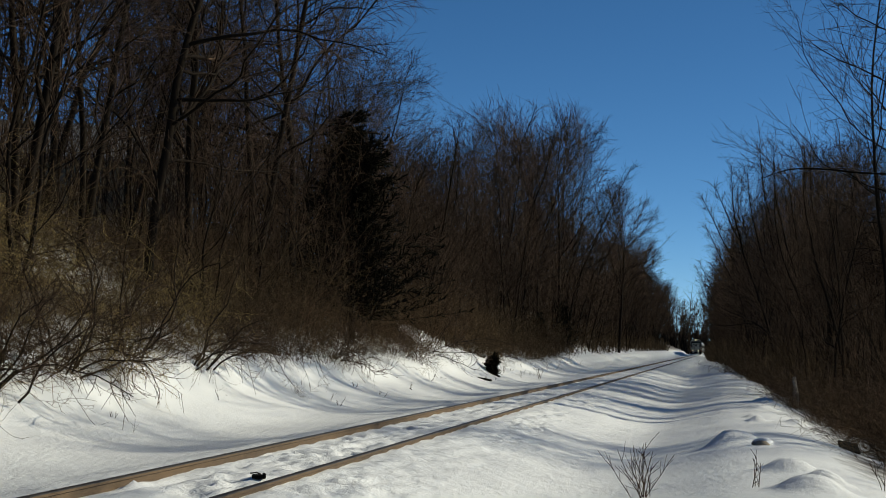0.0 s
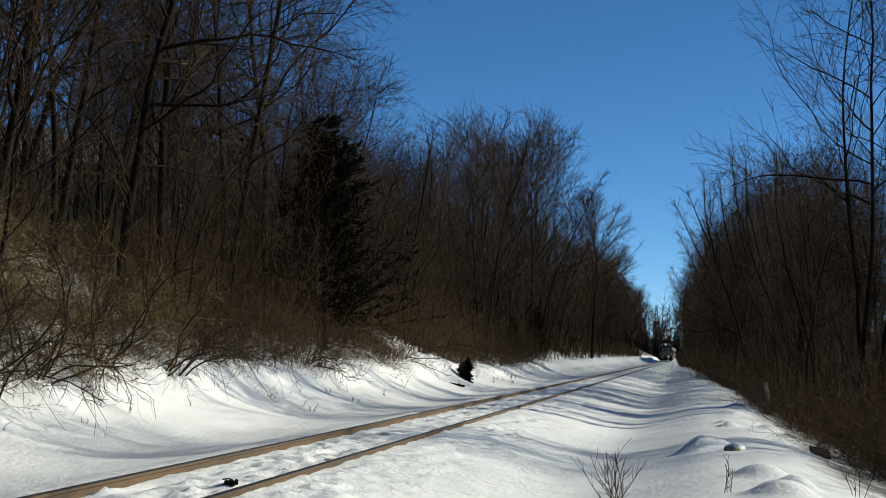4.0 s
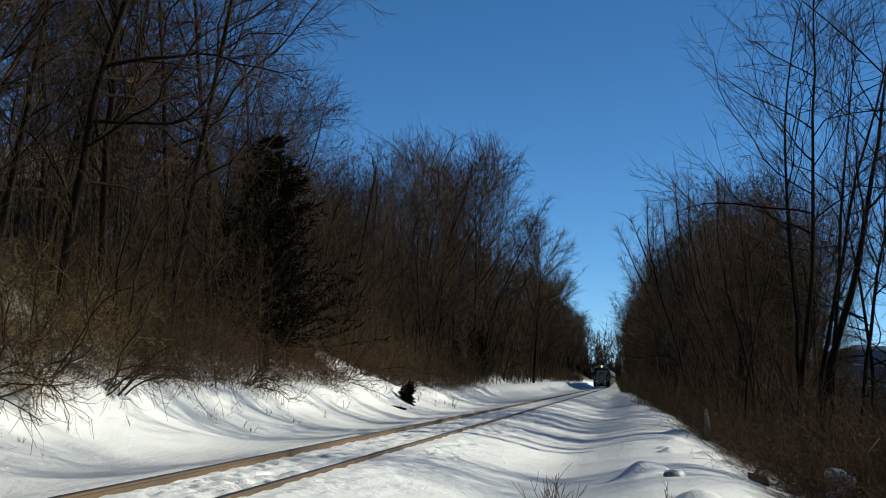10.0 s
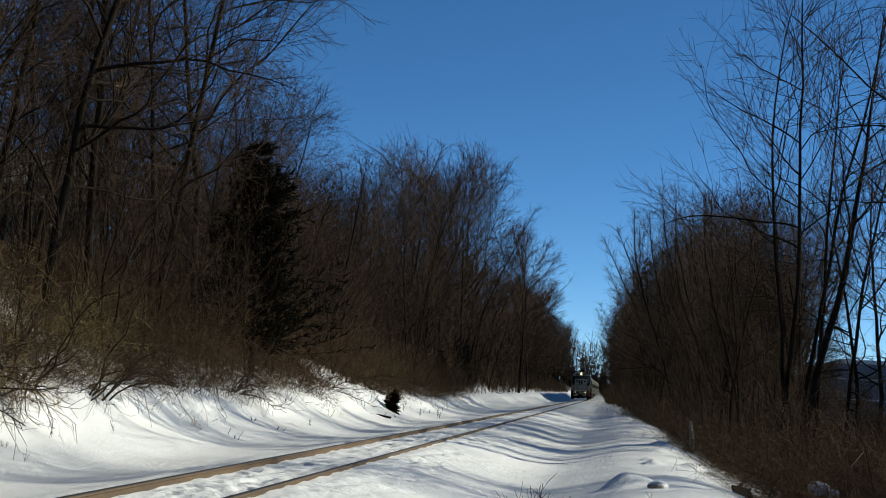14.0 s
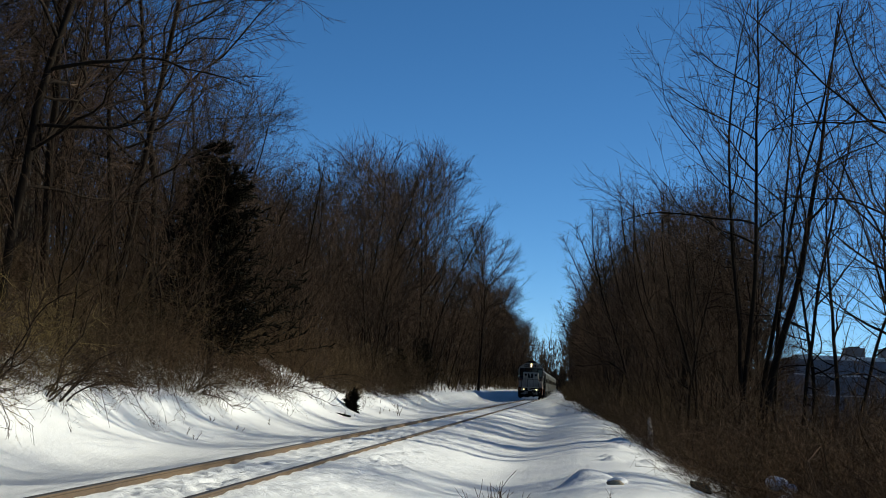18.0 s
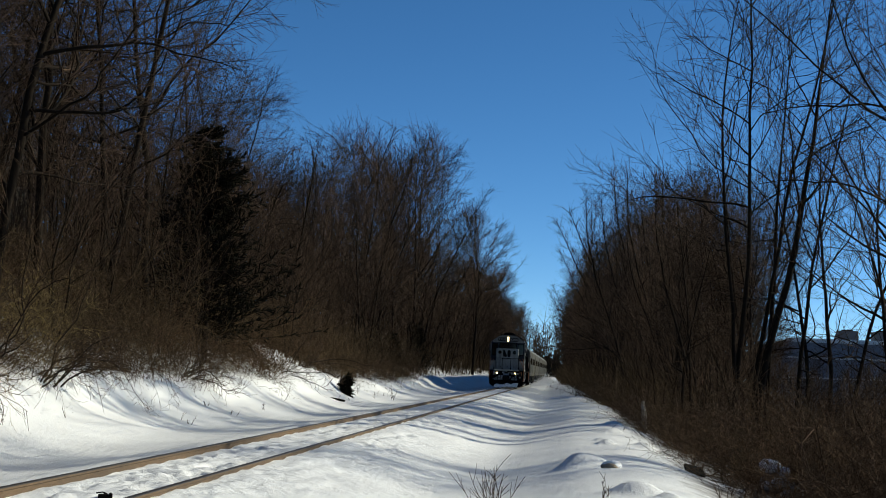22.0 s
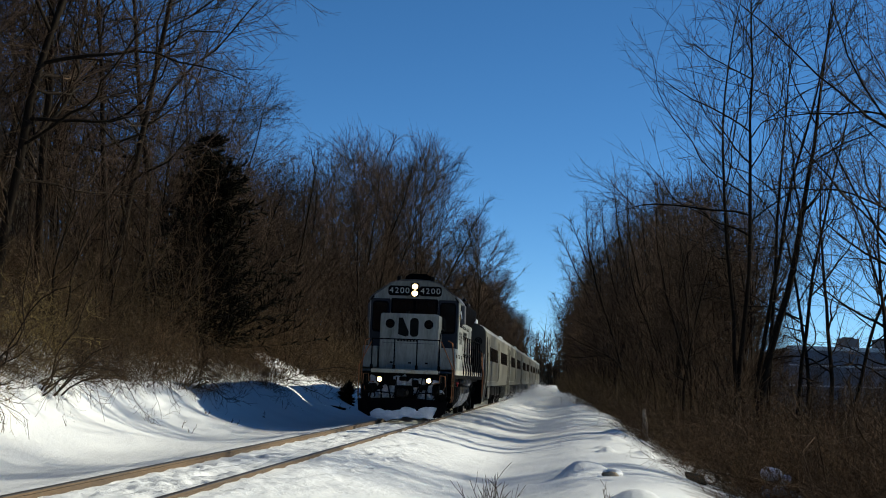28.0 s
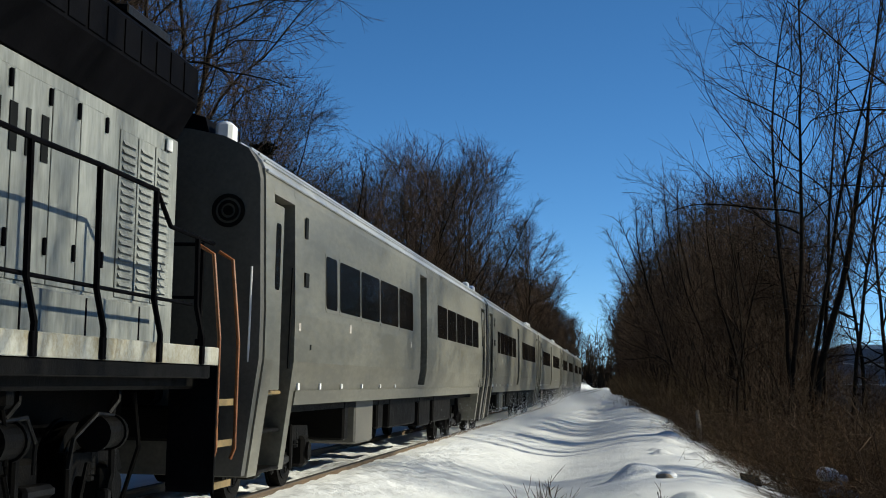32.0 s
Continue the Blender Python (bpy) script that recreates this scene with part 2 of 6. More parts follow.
# the bank across the track: share of its crest height, by distance from the track's side; then the hill behind it
RISE = [(-12.2, 1.0), (-11.75, 0.95), (-11.4, 0.62), (-10.9, 0.36), (-10.2, 0.17), (-9.6, 0.04), (-9.2, 0.0)]
CREST = [(18, 0.40), (24, 0.50), (28, 0.80), (32, 1.08), (38, 1.08), (46, 0.80), (60, 0.72), (66, 0.80), (71, 1.12), (75, 0.85), (82, 0.42), (95, 0.48), (140, 0.58), (225, 0.82), (300, 0.9)]
HILL = [(-90, 10.5), (-60, 9.0), (-40, 7.4), (-30, 6.2), (-26, 5.2), (-20, 3.3), (-16, 1.6), (-14, 0.85), (-12.8, 0.2), (-12.0, 0.0)]


def lerp(x, table):
    return np.interp(x, [p[0] for p in table], [p[1] for p in table])


MOUNDS = [(0.42, 27.9, 0.42, 0.24, 0.45), (0.12, 27.6, 0.30, 0.10, 0.5), (1.02, 36.0, 0.17, 0.13, 0.25), (0.95, 38.6, 0.15, 0.10, 0.2), (2.0, 36.5, 0.28, 0.14, 0.35), (1.05, 21.2, 0.36, 0.17, 0.35), (1.45, 20.0, 0.26, 0.16, 0.3), (1.2, 18.6, 0.4, 0.2, 0.5), (1.35, 44.0, 0.4, 0.12, 0.6), (1.7, 50.0, 0.35, 0.16, 0.5)]


def height(x, y):
    x, y = np.asarray(x, float), np.asarray(y, float)
    shift = 0.30 * rolls(y * 0, y, 3, 26) * smooth(-8.2, -9.8, x) + 0.35 * rolls(y * 0 + 9, y, 4, 34) * smooth(-3.2, -1.5, x)
    crest = lerp(y, CREST)
    z = 0
    for d in (-0.25, -0.1, 0.1, 0.25):
        q = x + shift + d
        z = z + (lerp(q, BANK) + lerp(q, RISE) * (crest + 0.42) + lerp(q, HILL)) / 4
    off = smooth(1.0, 2.6, np.abs(x - TRACK))
    z = z + off * (0.035 * rolls(x, y, 5, 3.5) + 0.07 * rolls(x, y, 6, 9) * smooth(-9, -12, x)) + 0.45 * rolls(x, y, 7, 40) * smooth(-14, -26, x)
    z = z + 0.014 * rolls(x, y, 8, 0.5) * (1 - smooth(1.4, 2.2, np.abs(x - TRACK)))
    for mx, my, rx, up, ry in MOUNDS:
        z = z + up * np.exp(-(((x - mx) / rx) ** 2 + ((y - my) / ry) ** 2) ** 1.4)
    return z


def ground():
    xs = np.concatenate([-np.geomspace(800, 26, 26), np.arange(-25, -13, 0.5), np.arange(-13, -6.4, 0.15), np.arange(-6.4, -3.2, 0.075), np.arange(-3.2, 4, 0.13), np.arange(4, 12, 0.6), np.geomspace(12.5, 800, 26)])
    ys = np.concatenate([np.linspace(-300, -10, 12), np.arange(-8, 14, 1.0), np.arange(14, 44, 0.11), np.arange(44, 70, 0.22), np.arange(70, 120, 0.45), np.arange(120, 260, 1.6), np.geomspace(262, 2500, 46)])
    gx, gy = np.meshgrid(xs, ys)
    gz = height(gx, gy)
    # scuffed and trodden snow on the track bed
    r = np.random.RandomState(9)
    for k in range(4200):
        px = TRACK + (r.uniform(-0.62, 0.62) if k % 3 else r.choice((-1, 1, 1)) * r.uniform(0.9, 2.1))
        py = 14 + 70 * r.uniform(0, 1) ** 1.4
        i0, i1 = np.searchsorted(ys, (py - 0.6, py + 0.6))
        j0, j1 = np.searchsorted(xs, (px - 0.6, px + 0.6))
        w = r.uniform(0.045, 0.11)
        d = ((gx[i0:i1, j0:j1] - px) / w) ** 2 + ((gy[i0:i1, j0:j1] - py) / (w * r.uniform(1, 2))) ** 2
        gz[i0:i1, j0:j1] += np.exp(-d) * r.uniform(-0.075, 0.035) * (1 if k % 3 else 0.6)
    # grains and clods thrown beside the rails
    beside = smooth(0.75, 1.3, np.abs(gx - TRACK)) * (1 - smooth(2.2, 4.6, np.abs(gx - TRACK))) * smooth(10, 14, gy) * (1 - smooth(60, 110, gy))
    gz += r.normal(0, 1, gz.shape) * beside * np.where(gy < 44, 0.017, 0.022) * np.where(gx < TRACK, 0.5, 1.0) * (0.4 + 0.6 * np.clip(rolls(gx, gy, 12, 2.5) + 0.3, 0, 1.4))
    nx, ny = len(xs), len(ys)
    me = bpy.data.meshes.new("ground")
    i = np.arange(nx * ny).reshape(ny, nx)
    quads = np.stack([i[:-1, :-1], i[:-1, 1:], i[1:, 1:], i[1:, :-1]], -1).reshape(-1, 4)
    me.from_pydata(np.stack([gx, gy, gz], -1).reshape(-1, 3).tolist(), [], quads.tolist())
    me.polygons.foreach_set("use_smooth", [True] * len(quads))
    me.materials.append(SNOW)
    ob = new("ground", me)
    tagged(ob, "wind-smoothed white snow over the track bed and banks", "snow ground", kind="structure")


ground()


def rails():
    """Two rails with foot, web and head."""
    foot = [(-0.07, -0.16), (0.07, -0.16), (0.07, -0.145), (0.012, -0.125), (0.012, -0.045), (0.036, -0.035), (0.036, -0.012), (-0.036, -0.012), (-0.036, -0.035), (-0.012, -0.045), (-0.012, -0.125), (-0.07, -0.145)]
    head = [(-0.036, -0.012), (0.036, -0.012), (0.036, -0.003), (0.03, 0.0), (-0.03, 0.0), (-0.036, -0.003)]
    for s in (-1, 1):
        ob = thing("rail", pose(TRACK + s * 0.7525, 0, 0), "rusty steel running rail half buried in snow", "rail", "rails of the track")
        part("web", Mesh().prism(foot, -60, 640), RAIL, ob)
        part("head", Mesh().prism(head, -60, 640), RAILHEAD, ob, "worn bright steel top")


rails()

# ---- the train ----
PAINT = material("silver_white_paint", (0.24, 0.253, 0.238), 0.55, vary=0.25, scale=1.1, grain=16, bump=0.03, second=(0.12, 0.127, 0.116), stretch=(1, 1, 0.22))
SILL = material("sill_white_paint", (0.42, 0.42, 0.37), 0.55, vary=0.2, scale=2.5, grain=30, bump=0.05, second=(0.27, 0.23, 0.14))
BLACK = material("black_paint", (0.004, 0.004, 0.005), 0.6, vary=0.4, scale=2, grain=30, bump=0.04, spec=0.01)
SLATE = material("slate_paint", (0.06, 0.068, 0.082), 0.5, vary=0.2, scale=2, grain=30, bump=0.03)
DOORBLUE = material("dark_navy_paint", (0.018, 0.022, 0.032), 0.5, vary=0.2, scale=2, grain=30, bump=0.03, spec=0.2)
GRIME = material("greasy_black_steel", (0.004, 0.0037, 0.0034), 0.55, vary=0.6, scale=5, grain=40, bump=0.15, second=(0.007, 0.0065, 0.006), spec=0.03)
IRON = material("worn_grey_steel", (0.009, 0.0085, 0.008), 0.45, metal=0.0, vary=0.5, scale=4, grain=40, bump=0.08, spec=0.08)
TANKGREY = material("tank_grey_paint", (0.030, 0.029, 0.027), 0.28, vary=0.3, scale=1.2, grain=20, bump=0.03, second=(0.022, 0.02, 0.018), stretch=(1, 1, 0.35))
ORANGE = material("orange_paint", (0.60, 0.165, 0.033), 0.5, vary=0.15, scale=2, grain=30, bump=0.02)
PINK = material("red_pink_paint", (0.43, 0.08, 0.11), 0.5, vary=0.15, scale=2, grain=30, bump=0.02)
BLUE = material("blue_paint", (0.035, 0.085, 0.22), 0.5, vary=0.15, scale=2, grain=30, bump=0.02)
RAILORANGE = material("orange_handrail_paint", (0.26, 0.085, 0.018), 0.5, vary=0.35, scale=8, grain=40, bump=0.05)
STEPYELLOW = material("step_edge_paint", (0.22, 0.15, 0.055), 0.6, vary=0.3, scale=8, grain=40, bump=0.05)
MARK = material("dark_lettering_paint", (0.008, 0.009, 0.009), 0.7, vary=0.3, scale=5, grain=40, bump=0.0, spec=0.05)
WHITE = material("white_lettering", (0.45, 0.45, 0.43), 0.5, vary=0.08, scale=5, grain=40, bump=0.0)
CRUST = material("caked_snow", (0.78, 0.80, 0.83), 0.8, vary=0.12, scale=4, grain=18, bump=0.25)
DIRTY = material("dirty_packed_snow", (0.50, 0.505, 0.515), 0.85, vary=0.4, scale=8, grain=30, bump=0.2)
STEEL = material("stainless_side", (0.205, 0.194, 0.153), 0.40, metal=0.35, vary=0.14, scale=0.8, grain=14, bump=0.015, second=(0.125, 0.119, 0.095), stretch=(1, 0.25, 1))
ROOFSTEEL = material("bright_corrugated_roof", (0.55, 0.55, 0.53), 0.33, metal=0.75, vary=0.15, scale=1.5, grain=20, bump=0.03)
ENDGREY = material("dark_end_paint", (0.060, 0.058, 0.050), 0.6, vary=0.3, scale=1.5, grain=24, bump=0.04)
REFLECT = material("white_reflector", (0.82, 0.82, 0.80), 0.35, vary=0.06, scale=5, grain=40, bump=0.0)
PLACARD = material("faded_pale_sticker", (0.42, 0.38, 0.34), 0.5, vary=0.3, scale=9, grain=60, bump=0.0)
UNDERBOX = material("dusty_grey_box", (0.085, 0.08, 0.065), 0.6, vary=0.3, scale=2, grain=30, bump=0.04)
GLOW = material("lit_lamp", (0.95, 0.9, 0.75), 0.3, vary=0.05, bump=0.0, emit=(1.0, 0.74, 0.38, 4.0))
RED = material("red_lens", (0.40, 0.03, 0.03), 0.3, vary=0.1, bump=0.0)


def glass_material():
    m = bpy.data.materials.new("dark_window_glass")
    m.use_nodes = True
    b = m.node_tree.nodes["Principled BSDF"]
    b.inputs["Base Color"].default_value = (0.004, 0.005, 0.006, 1)
    b.inputs["Roughness"].default_value, b.inputs["Specular IOR Level"].default_value = 0.05, 0.3
    return m


GLASS = glass_material()


FIGURES = {}


def figure(text, size):
    """One painted figure as a thin mesh, centred, and how far it steps on."""
    if text not in FIGURES:
        cu = bpy.data.curves.new("figure", "FONT")
        cu.body, cu.size, cu.align_x, cu.align_y, cu.extrude, cu.resolution_u = text, 1.0, "CENTER", "CENTER", 0.004, 4
        tmp = bpy.data.objects.new("figure", cu)
        scene.collection.objects.link(tmp)
        FIGURES[text] = bpy.data.meshes.new_from_object(tmp.evaluated_get(bpy.context.evaluated_depsgraph_get()))
        bpy.data.objects.remove(tmp)
    me = FIGURES[text].copy()
    me.transform(Matrix.Diagonal((size, size, 0.4, 1)))
    return me


def lettering(text, size, squeeze, mat, parent, m):
    """Painted figures, one part each, in the xz plane of m, read from -y."""
    for k, ch in enumerate(text):
        me = figure(ch, size)
        me.transform(m @ pose((k - (len(text) - 1) / 2) * size * 0.585 * squeeze, 0, 0, 90, 0, 0) @ Matrix.Diagonal((squeeze, 1, 1, 1)))
        me.materials.clear()
        me.materials.append(mat)
        part("road_number_figure", me, None, parent)


def rounded(x0, x1, z0, z1, r, n=4):
    """A rounded rectangle outline."""
    out = []
    for cx, cz, a in ((x1 - r, z1 - r, 0), (x0 + r, z1 - r, 90), (x0 + r, z0 + r, 180), (x1 - r, z0 + r, 270)):
        for k in range(n + 1):
            t = radians(a + 90 * k / n)
            out.append((cx + r * math.cos(t), cz + r * math.sin(t)))
    return out


def wheelset(parent, y, r=0.508):
    """Two flanged wheels on their axle."""
    ws = new("wheelset")
    ws.empty_display_size = 0.2
    ws.parent = parent
    ws.matrix_basis = pose(0, y, r)
    for s in (-1, 1):
        w = Mesh().disc((s * 0.69, 0, 0), (s, 0, 0), r, 0.13, 28).disc((s * 0.66, 0, 0), (s, 0, 0), r + 0.025, 0.03, 28)
        w.disc((s * 0.82, 0, 0), (s, 0, 0), r - 0.09, 0.012, 24, inner=r - 0.16).disc((s * 0.82, 0, 0), (s, 0, 0), 0.13, 0.06, 14)
        for k in range(5):
            a = 2 * math.pi * k / 5
            w.disc((s * 0.82, math.cos(a) * 0.24, math.sin(a) * 0.24), (s, 0, 0), 0.05, 0.01, 8)
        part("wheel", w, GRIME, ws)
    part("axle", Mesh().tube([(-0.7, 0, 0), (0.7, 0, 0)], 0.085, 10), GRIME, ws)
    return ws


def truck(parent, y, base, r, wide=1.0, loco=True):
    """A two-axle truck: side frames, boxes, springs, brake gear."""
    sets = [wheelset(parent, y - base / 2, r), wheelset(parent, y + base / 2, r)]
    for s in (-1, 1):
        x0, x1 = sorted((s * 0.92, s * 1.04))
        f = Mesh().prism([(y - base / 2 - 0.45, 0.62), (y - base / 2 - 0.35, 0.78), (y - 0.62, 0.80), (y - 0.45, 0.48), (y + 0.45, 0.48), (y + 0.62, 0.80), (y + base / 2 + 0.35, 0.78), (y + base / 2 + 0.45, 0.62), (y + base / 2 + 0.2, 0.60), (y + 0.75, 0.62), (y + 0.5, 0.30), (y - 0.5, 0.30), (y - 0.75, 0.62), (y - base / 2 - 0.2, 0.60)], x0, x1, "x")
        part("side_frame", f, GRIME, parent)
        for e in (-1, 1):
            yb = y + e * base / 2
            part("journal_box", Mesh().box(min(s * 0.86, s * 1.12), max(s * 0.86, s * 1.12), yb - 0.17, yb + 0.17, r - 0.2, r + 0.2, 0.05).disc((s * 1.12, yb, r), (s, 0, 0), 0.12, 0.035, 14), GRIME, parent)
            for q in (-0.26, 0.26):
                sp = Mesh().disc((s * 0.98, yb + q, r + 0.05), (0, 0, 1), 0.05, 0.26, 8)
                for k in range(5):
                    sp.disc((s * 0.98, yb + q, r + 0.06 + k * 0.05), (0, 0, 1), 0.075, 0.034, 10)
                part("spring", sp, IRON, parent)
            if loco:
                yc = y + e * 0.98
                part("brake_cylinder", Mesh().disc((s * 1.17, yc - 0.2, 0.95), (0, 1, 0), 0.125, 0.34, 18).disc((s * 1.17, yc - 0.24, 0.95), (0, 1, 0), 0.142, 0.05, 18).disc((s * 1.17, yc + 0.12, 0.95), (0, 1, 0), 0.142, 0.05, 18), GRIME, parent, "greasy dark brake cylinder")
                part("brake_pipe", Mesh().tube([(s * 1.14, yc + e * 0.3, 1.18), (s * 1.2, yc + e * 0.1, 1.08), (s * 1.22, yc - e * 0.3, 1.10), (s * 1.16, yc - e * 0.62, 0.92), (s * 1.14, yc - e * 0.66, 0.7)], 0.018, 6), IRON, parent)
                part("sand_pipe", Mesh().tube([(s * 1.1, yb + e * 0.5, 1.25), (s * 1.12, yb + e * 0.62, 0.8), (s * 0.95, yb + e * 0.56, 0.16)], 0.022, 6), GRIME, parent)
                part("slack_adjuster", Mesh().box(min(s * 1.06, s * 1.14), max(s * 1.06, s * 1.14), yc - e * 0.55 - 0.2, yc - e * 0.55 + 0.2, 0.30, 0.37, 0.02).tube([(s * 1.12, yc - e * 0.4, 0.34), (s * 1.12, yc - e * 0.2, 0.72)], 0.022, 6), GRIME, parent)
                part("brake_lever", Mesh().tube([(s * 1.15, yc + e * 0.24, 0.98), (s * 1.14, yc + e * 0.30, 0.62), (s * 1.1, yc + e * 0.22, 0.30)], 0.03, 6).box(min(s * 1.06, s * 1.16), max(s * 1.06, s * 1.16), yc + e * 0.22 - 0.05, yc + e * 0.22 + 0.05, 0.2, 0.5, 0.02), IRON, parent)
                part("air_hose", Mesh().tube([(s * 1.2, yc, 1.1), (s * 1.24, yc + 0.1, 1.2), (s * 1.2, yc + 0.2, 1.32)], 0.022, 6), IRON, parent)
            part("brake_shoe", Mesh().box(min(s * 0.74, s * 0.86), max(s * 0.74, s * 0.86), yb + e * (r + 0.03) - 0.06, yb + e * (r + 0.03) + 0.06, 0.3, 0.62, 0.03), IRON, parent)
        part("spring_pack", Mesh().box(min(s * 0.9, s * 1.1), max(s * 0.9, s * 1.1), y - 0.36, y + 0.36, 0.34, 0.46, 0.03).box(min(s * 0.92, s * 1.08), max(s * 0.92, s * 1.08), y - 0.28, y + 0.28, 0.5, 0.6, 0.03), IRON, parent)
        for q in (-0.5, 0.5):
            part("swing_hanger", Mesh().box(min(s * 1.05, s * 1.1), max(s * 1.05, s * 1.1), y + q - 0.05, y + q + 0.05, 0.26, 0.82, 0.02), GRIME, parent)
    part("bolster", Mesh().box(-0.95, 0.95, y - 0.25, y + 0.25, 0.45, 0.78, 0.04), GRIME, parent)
    return sets


def locomotive():
    L = thing("locomotive", pose(TRACK, 430, 0), "silver-white diesel locomotive with orange, pink and blue side stripes", "locomotive")
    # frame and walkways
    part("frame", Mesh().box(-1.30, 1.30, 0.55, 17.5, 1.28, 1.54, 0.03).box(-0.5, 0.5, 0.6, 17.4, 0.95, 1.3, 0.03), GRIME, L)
    part("walkway", Mesh().box(-1.50, 1.50, 1.00, 17.0, 1.54, 1.60, 0.01).box(-1.06, 1.06, 0.02, 1.0, 1.54, 1.60, 0.01).box(-1.06, 1.06, 17.0, 17.95, 1.54, 1.60, 0.01), SLATE, L)
    for s in (-1, 1):
        a, b = sorted((s * 1.50, s * 1.52))
        part("side_sill", Mesh().box(a, b, 1.0, 17.0, 1.50, 1.66, 0.006), SILL, L, "white side sill streaked with rust")
        a, b = sorted((s * 1.30, s * 1.50))
        part("sill_beam", Mesh().box(a, b, 1.2, 16.8, 1.38, 1.50, 0.01), GRIME, L)
    part("deck_edge", Mesh().box(-1.07, 1.07, -0.03, 0.02, 1.50, 1.62, 0.01), SILL, L)
    part("rear_deck_edge", Mesh().box(-1.07, 1.07, 17.95, 18.0, 1.50, 1.62, 0.01), SILL, L)
    # front end: end plate, pilot plough, coupler, hoses, lights
    part("end_plate", Mesh().box(-1.35, 1.35, 0.12, 0.22, 0.62, 1.50, 0.02).box(-0.30, 0.30, 0.02, 0.2, 0.62, 1.12, 0.03), GRIME, L)
    plough = Mesh().prism([(-1.42, 0.66), (-1.36, 0.30), (-1.05, 0.12), (1.05, 0.12), (1.36, 0.30), (1.42, 0.66), (0.5, 0.72), (-0.5, 0.72)], -0.30, -0.26)
    plough.add([(-1.42, -0.26, 0.66), (1.42, -0.26, 0.66), (1.42, 0.2, 0.62), (-1.42, 0.2, 0.62), (-1.05, -0.26, 0.12), (1.05, -0.26, 0.12), (1.05, 0.2, 0.2), (-1.05, 0.2, 0.2)], [(0, 1, 2, 3), (4, 5, 6, 7), (0, 3, 7, 4), (1, 2, 6, 5)])
    plow = part("snow_plow", plough, BLACK, L, "black pilot plow")
    r = random.Random(3)
    for k in range(9):
        x, z = -0.70 + 1.68 * k / 8 + r.uniform(-0.05, 0.05), 0.25 + r.uniform(-0.03, 0.05) - 0.07 * (k < 3)
        m = lump(r.uniform(0.20, 0.30), 0.035, r.uniform(0.10, 0.17), 200 + k, 9, 0.22)
        part("snow_crust", Mesh().add([(u + x, v - 0.30 - 0.004 * (k % 3), w + z) for u, v, w in m.v], m.f), CRUST, plow, "caked white snow", smooth=True)
    for sx in (-1, 1):
        part("plow_wing", Mesh().prism([(sx * 1.42, 0.66), (sx * 1.38, 0.30), (sx * 1.05, 0.12), (sx * 0.98, 0.14), (sx * 1.2, 0.64)], -0.36, -0.305), BLACK, plow)
    part("coupler", Mesh().box(-0.11, 0.11, -0.28, 0.2, 0.80, 0.98, 0.03).box(-0.19, 0.12, -0.52, -0.28, 0.74, 1.02, 0.06).box(0.06, 0.2, -0.56, -0.36, 0.76, 1.0, 0.05), IRON, L)
    part("uncoupling_lever", Mesh().tube([(-1.3, -0.02, 1.12), (-1.25, -0.06, 0.92), (-0.25, -0.08, 0.86), (0.25, -0.08, 0.86), (1.25, -0.06, 0.92), (1.3, -0.02, 1.12)], 0.018, 6), IRON, L)
    for x, d in ((-0.95, -0.1), (-0.75, 0.05), (-0.52, 0.1), (0.5, -0.1), (0.72, 0.0), (0.93, 0.12)):
        part("air_hose", Mesh().tube([(x, 0.1, 1.08), (x + d * 0.4, -0.06, 1.02), (x + d, -0.12, 0.80), (x + d * 1.3, -0.10, 0.58), (x + d * 0.6, -0.07, 0.50)], 0.026, 7).disc((x + d * 0.6 - 0.03, -0.07, 0.50), (1, 0, 0), 0.04, 0.06, 8), BLACK, L)
    for k in range(58):
        x, z = r.uniform(-1.1, 1.1), r.uniform(0.64, 1.36)
        if abs(abs(x) - 0.785) < 0.14 and z > 1.15:
            continue
        m = lump(r.uniform(0.05, 0.17), r.uniform(0.02, 0.045), r.uniform(0.04, 0.15), 240 + k, 6, 0.38)
        part("snow_patch", Mesh().add([(u + x, v + 0.10, w + z) for u, v, w in m.v], m.f), DIRTY, L, "snow packed on the end plate", smooth=True)
    for x, z, wx, wz in ((-1.0, 1.02, 0.13, 0.14), (-0.36, 1.2, 0.1, 0.1), (0.36, 1.18, 0.1, 0.12), (1.02, 0.98, 0.12, 0.16), (0.0, 1.33, 0.16, 0.07)):
        part("receptacle", Mesh().box(x - wx, x + wx, 0.0, 0.13, z - wz, z + wz, 0.03).disc((x, 0.0, z), (0, -1, 0), min(wx, wz) * 0.6, 0.04, 12), GRIME, L)
    for x0, z0, x1, z1 in ((-1.2, 1.4, -0.9, 0.72), (-0.62, 1.42, -0.42, 0.66), (-0.25, 1.38, -0.3, 0.74), (0.28, 1.4, 0.2, 0.7), (0.58, 1.42, 0.42, 0.68), (1.18, 1.42, 0.98, 0.7)):
        part("cable", Mesh().tube([(x0, 0.05, z0), (x0 * 0.98, -0.05, z0 - 0.2), ((x0 + x1) / 2 + 0.05, -0.09, (z0 + z1) / 2), (x1, -0.06, z1 + 0.06), (x1 - 0.05, 0.06, z1)], 0.02, 6), IRON, L)
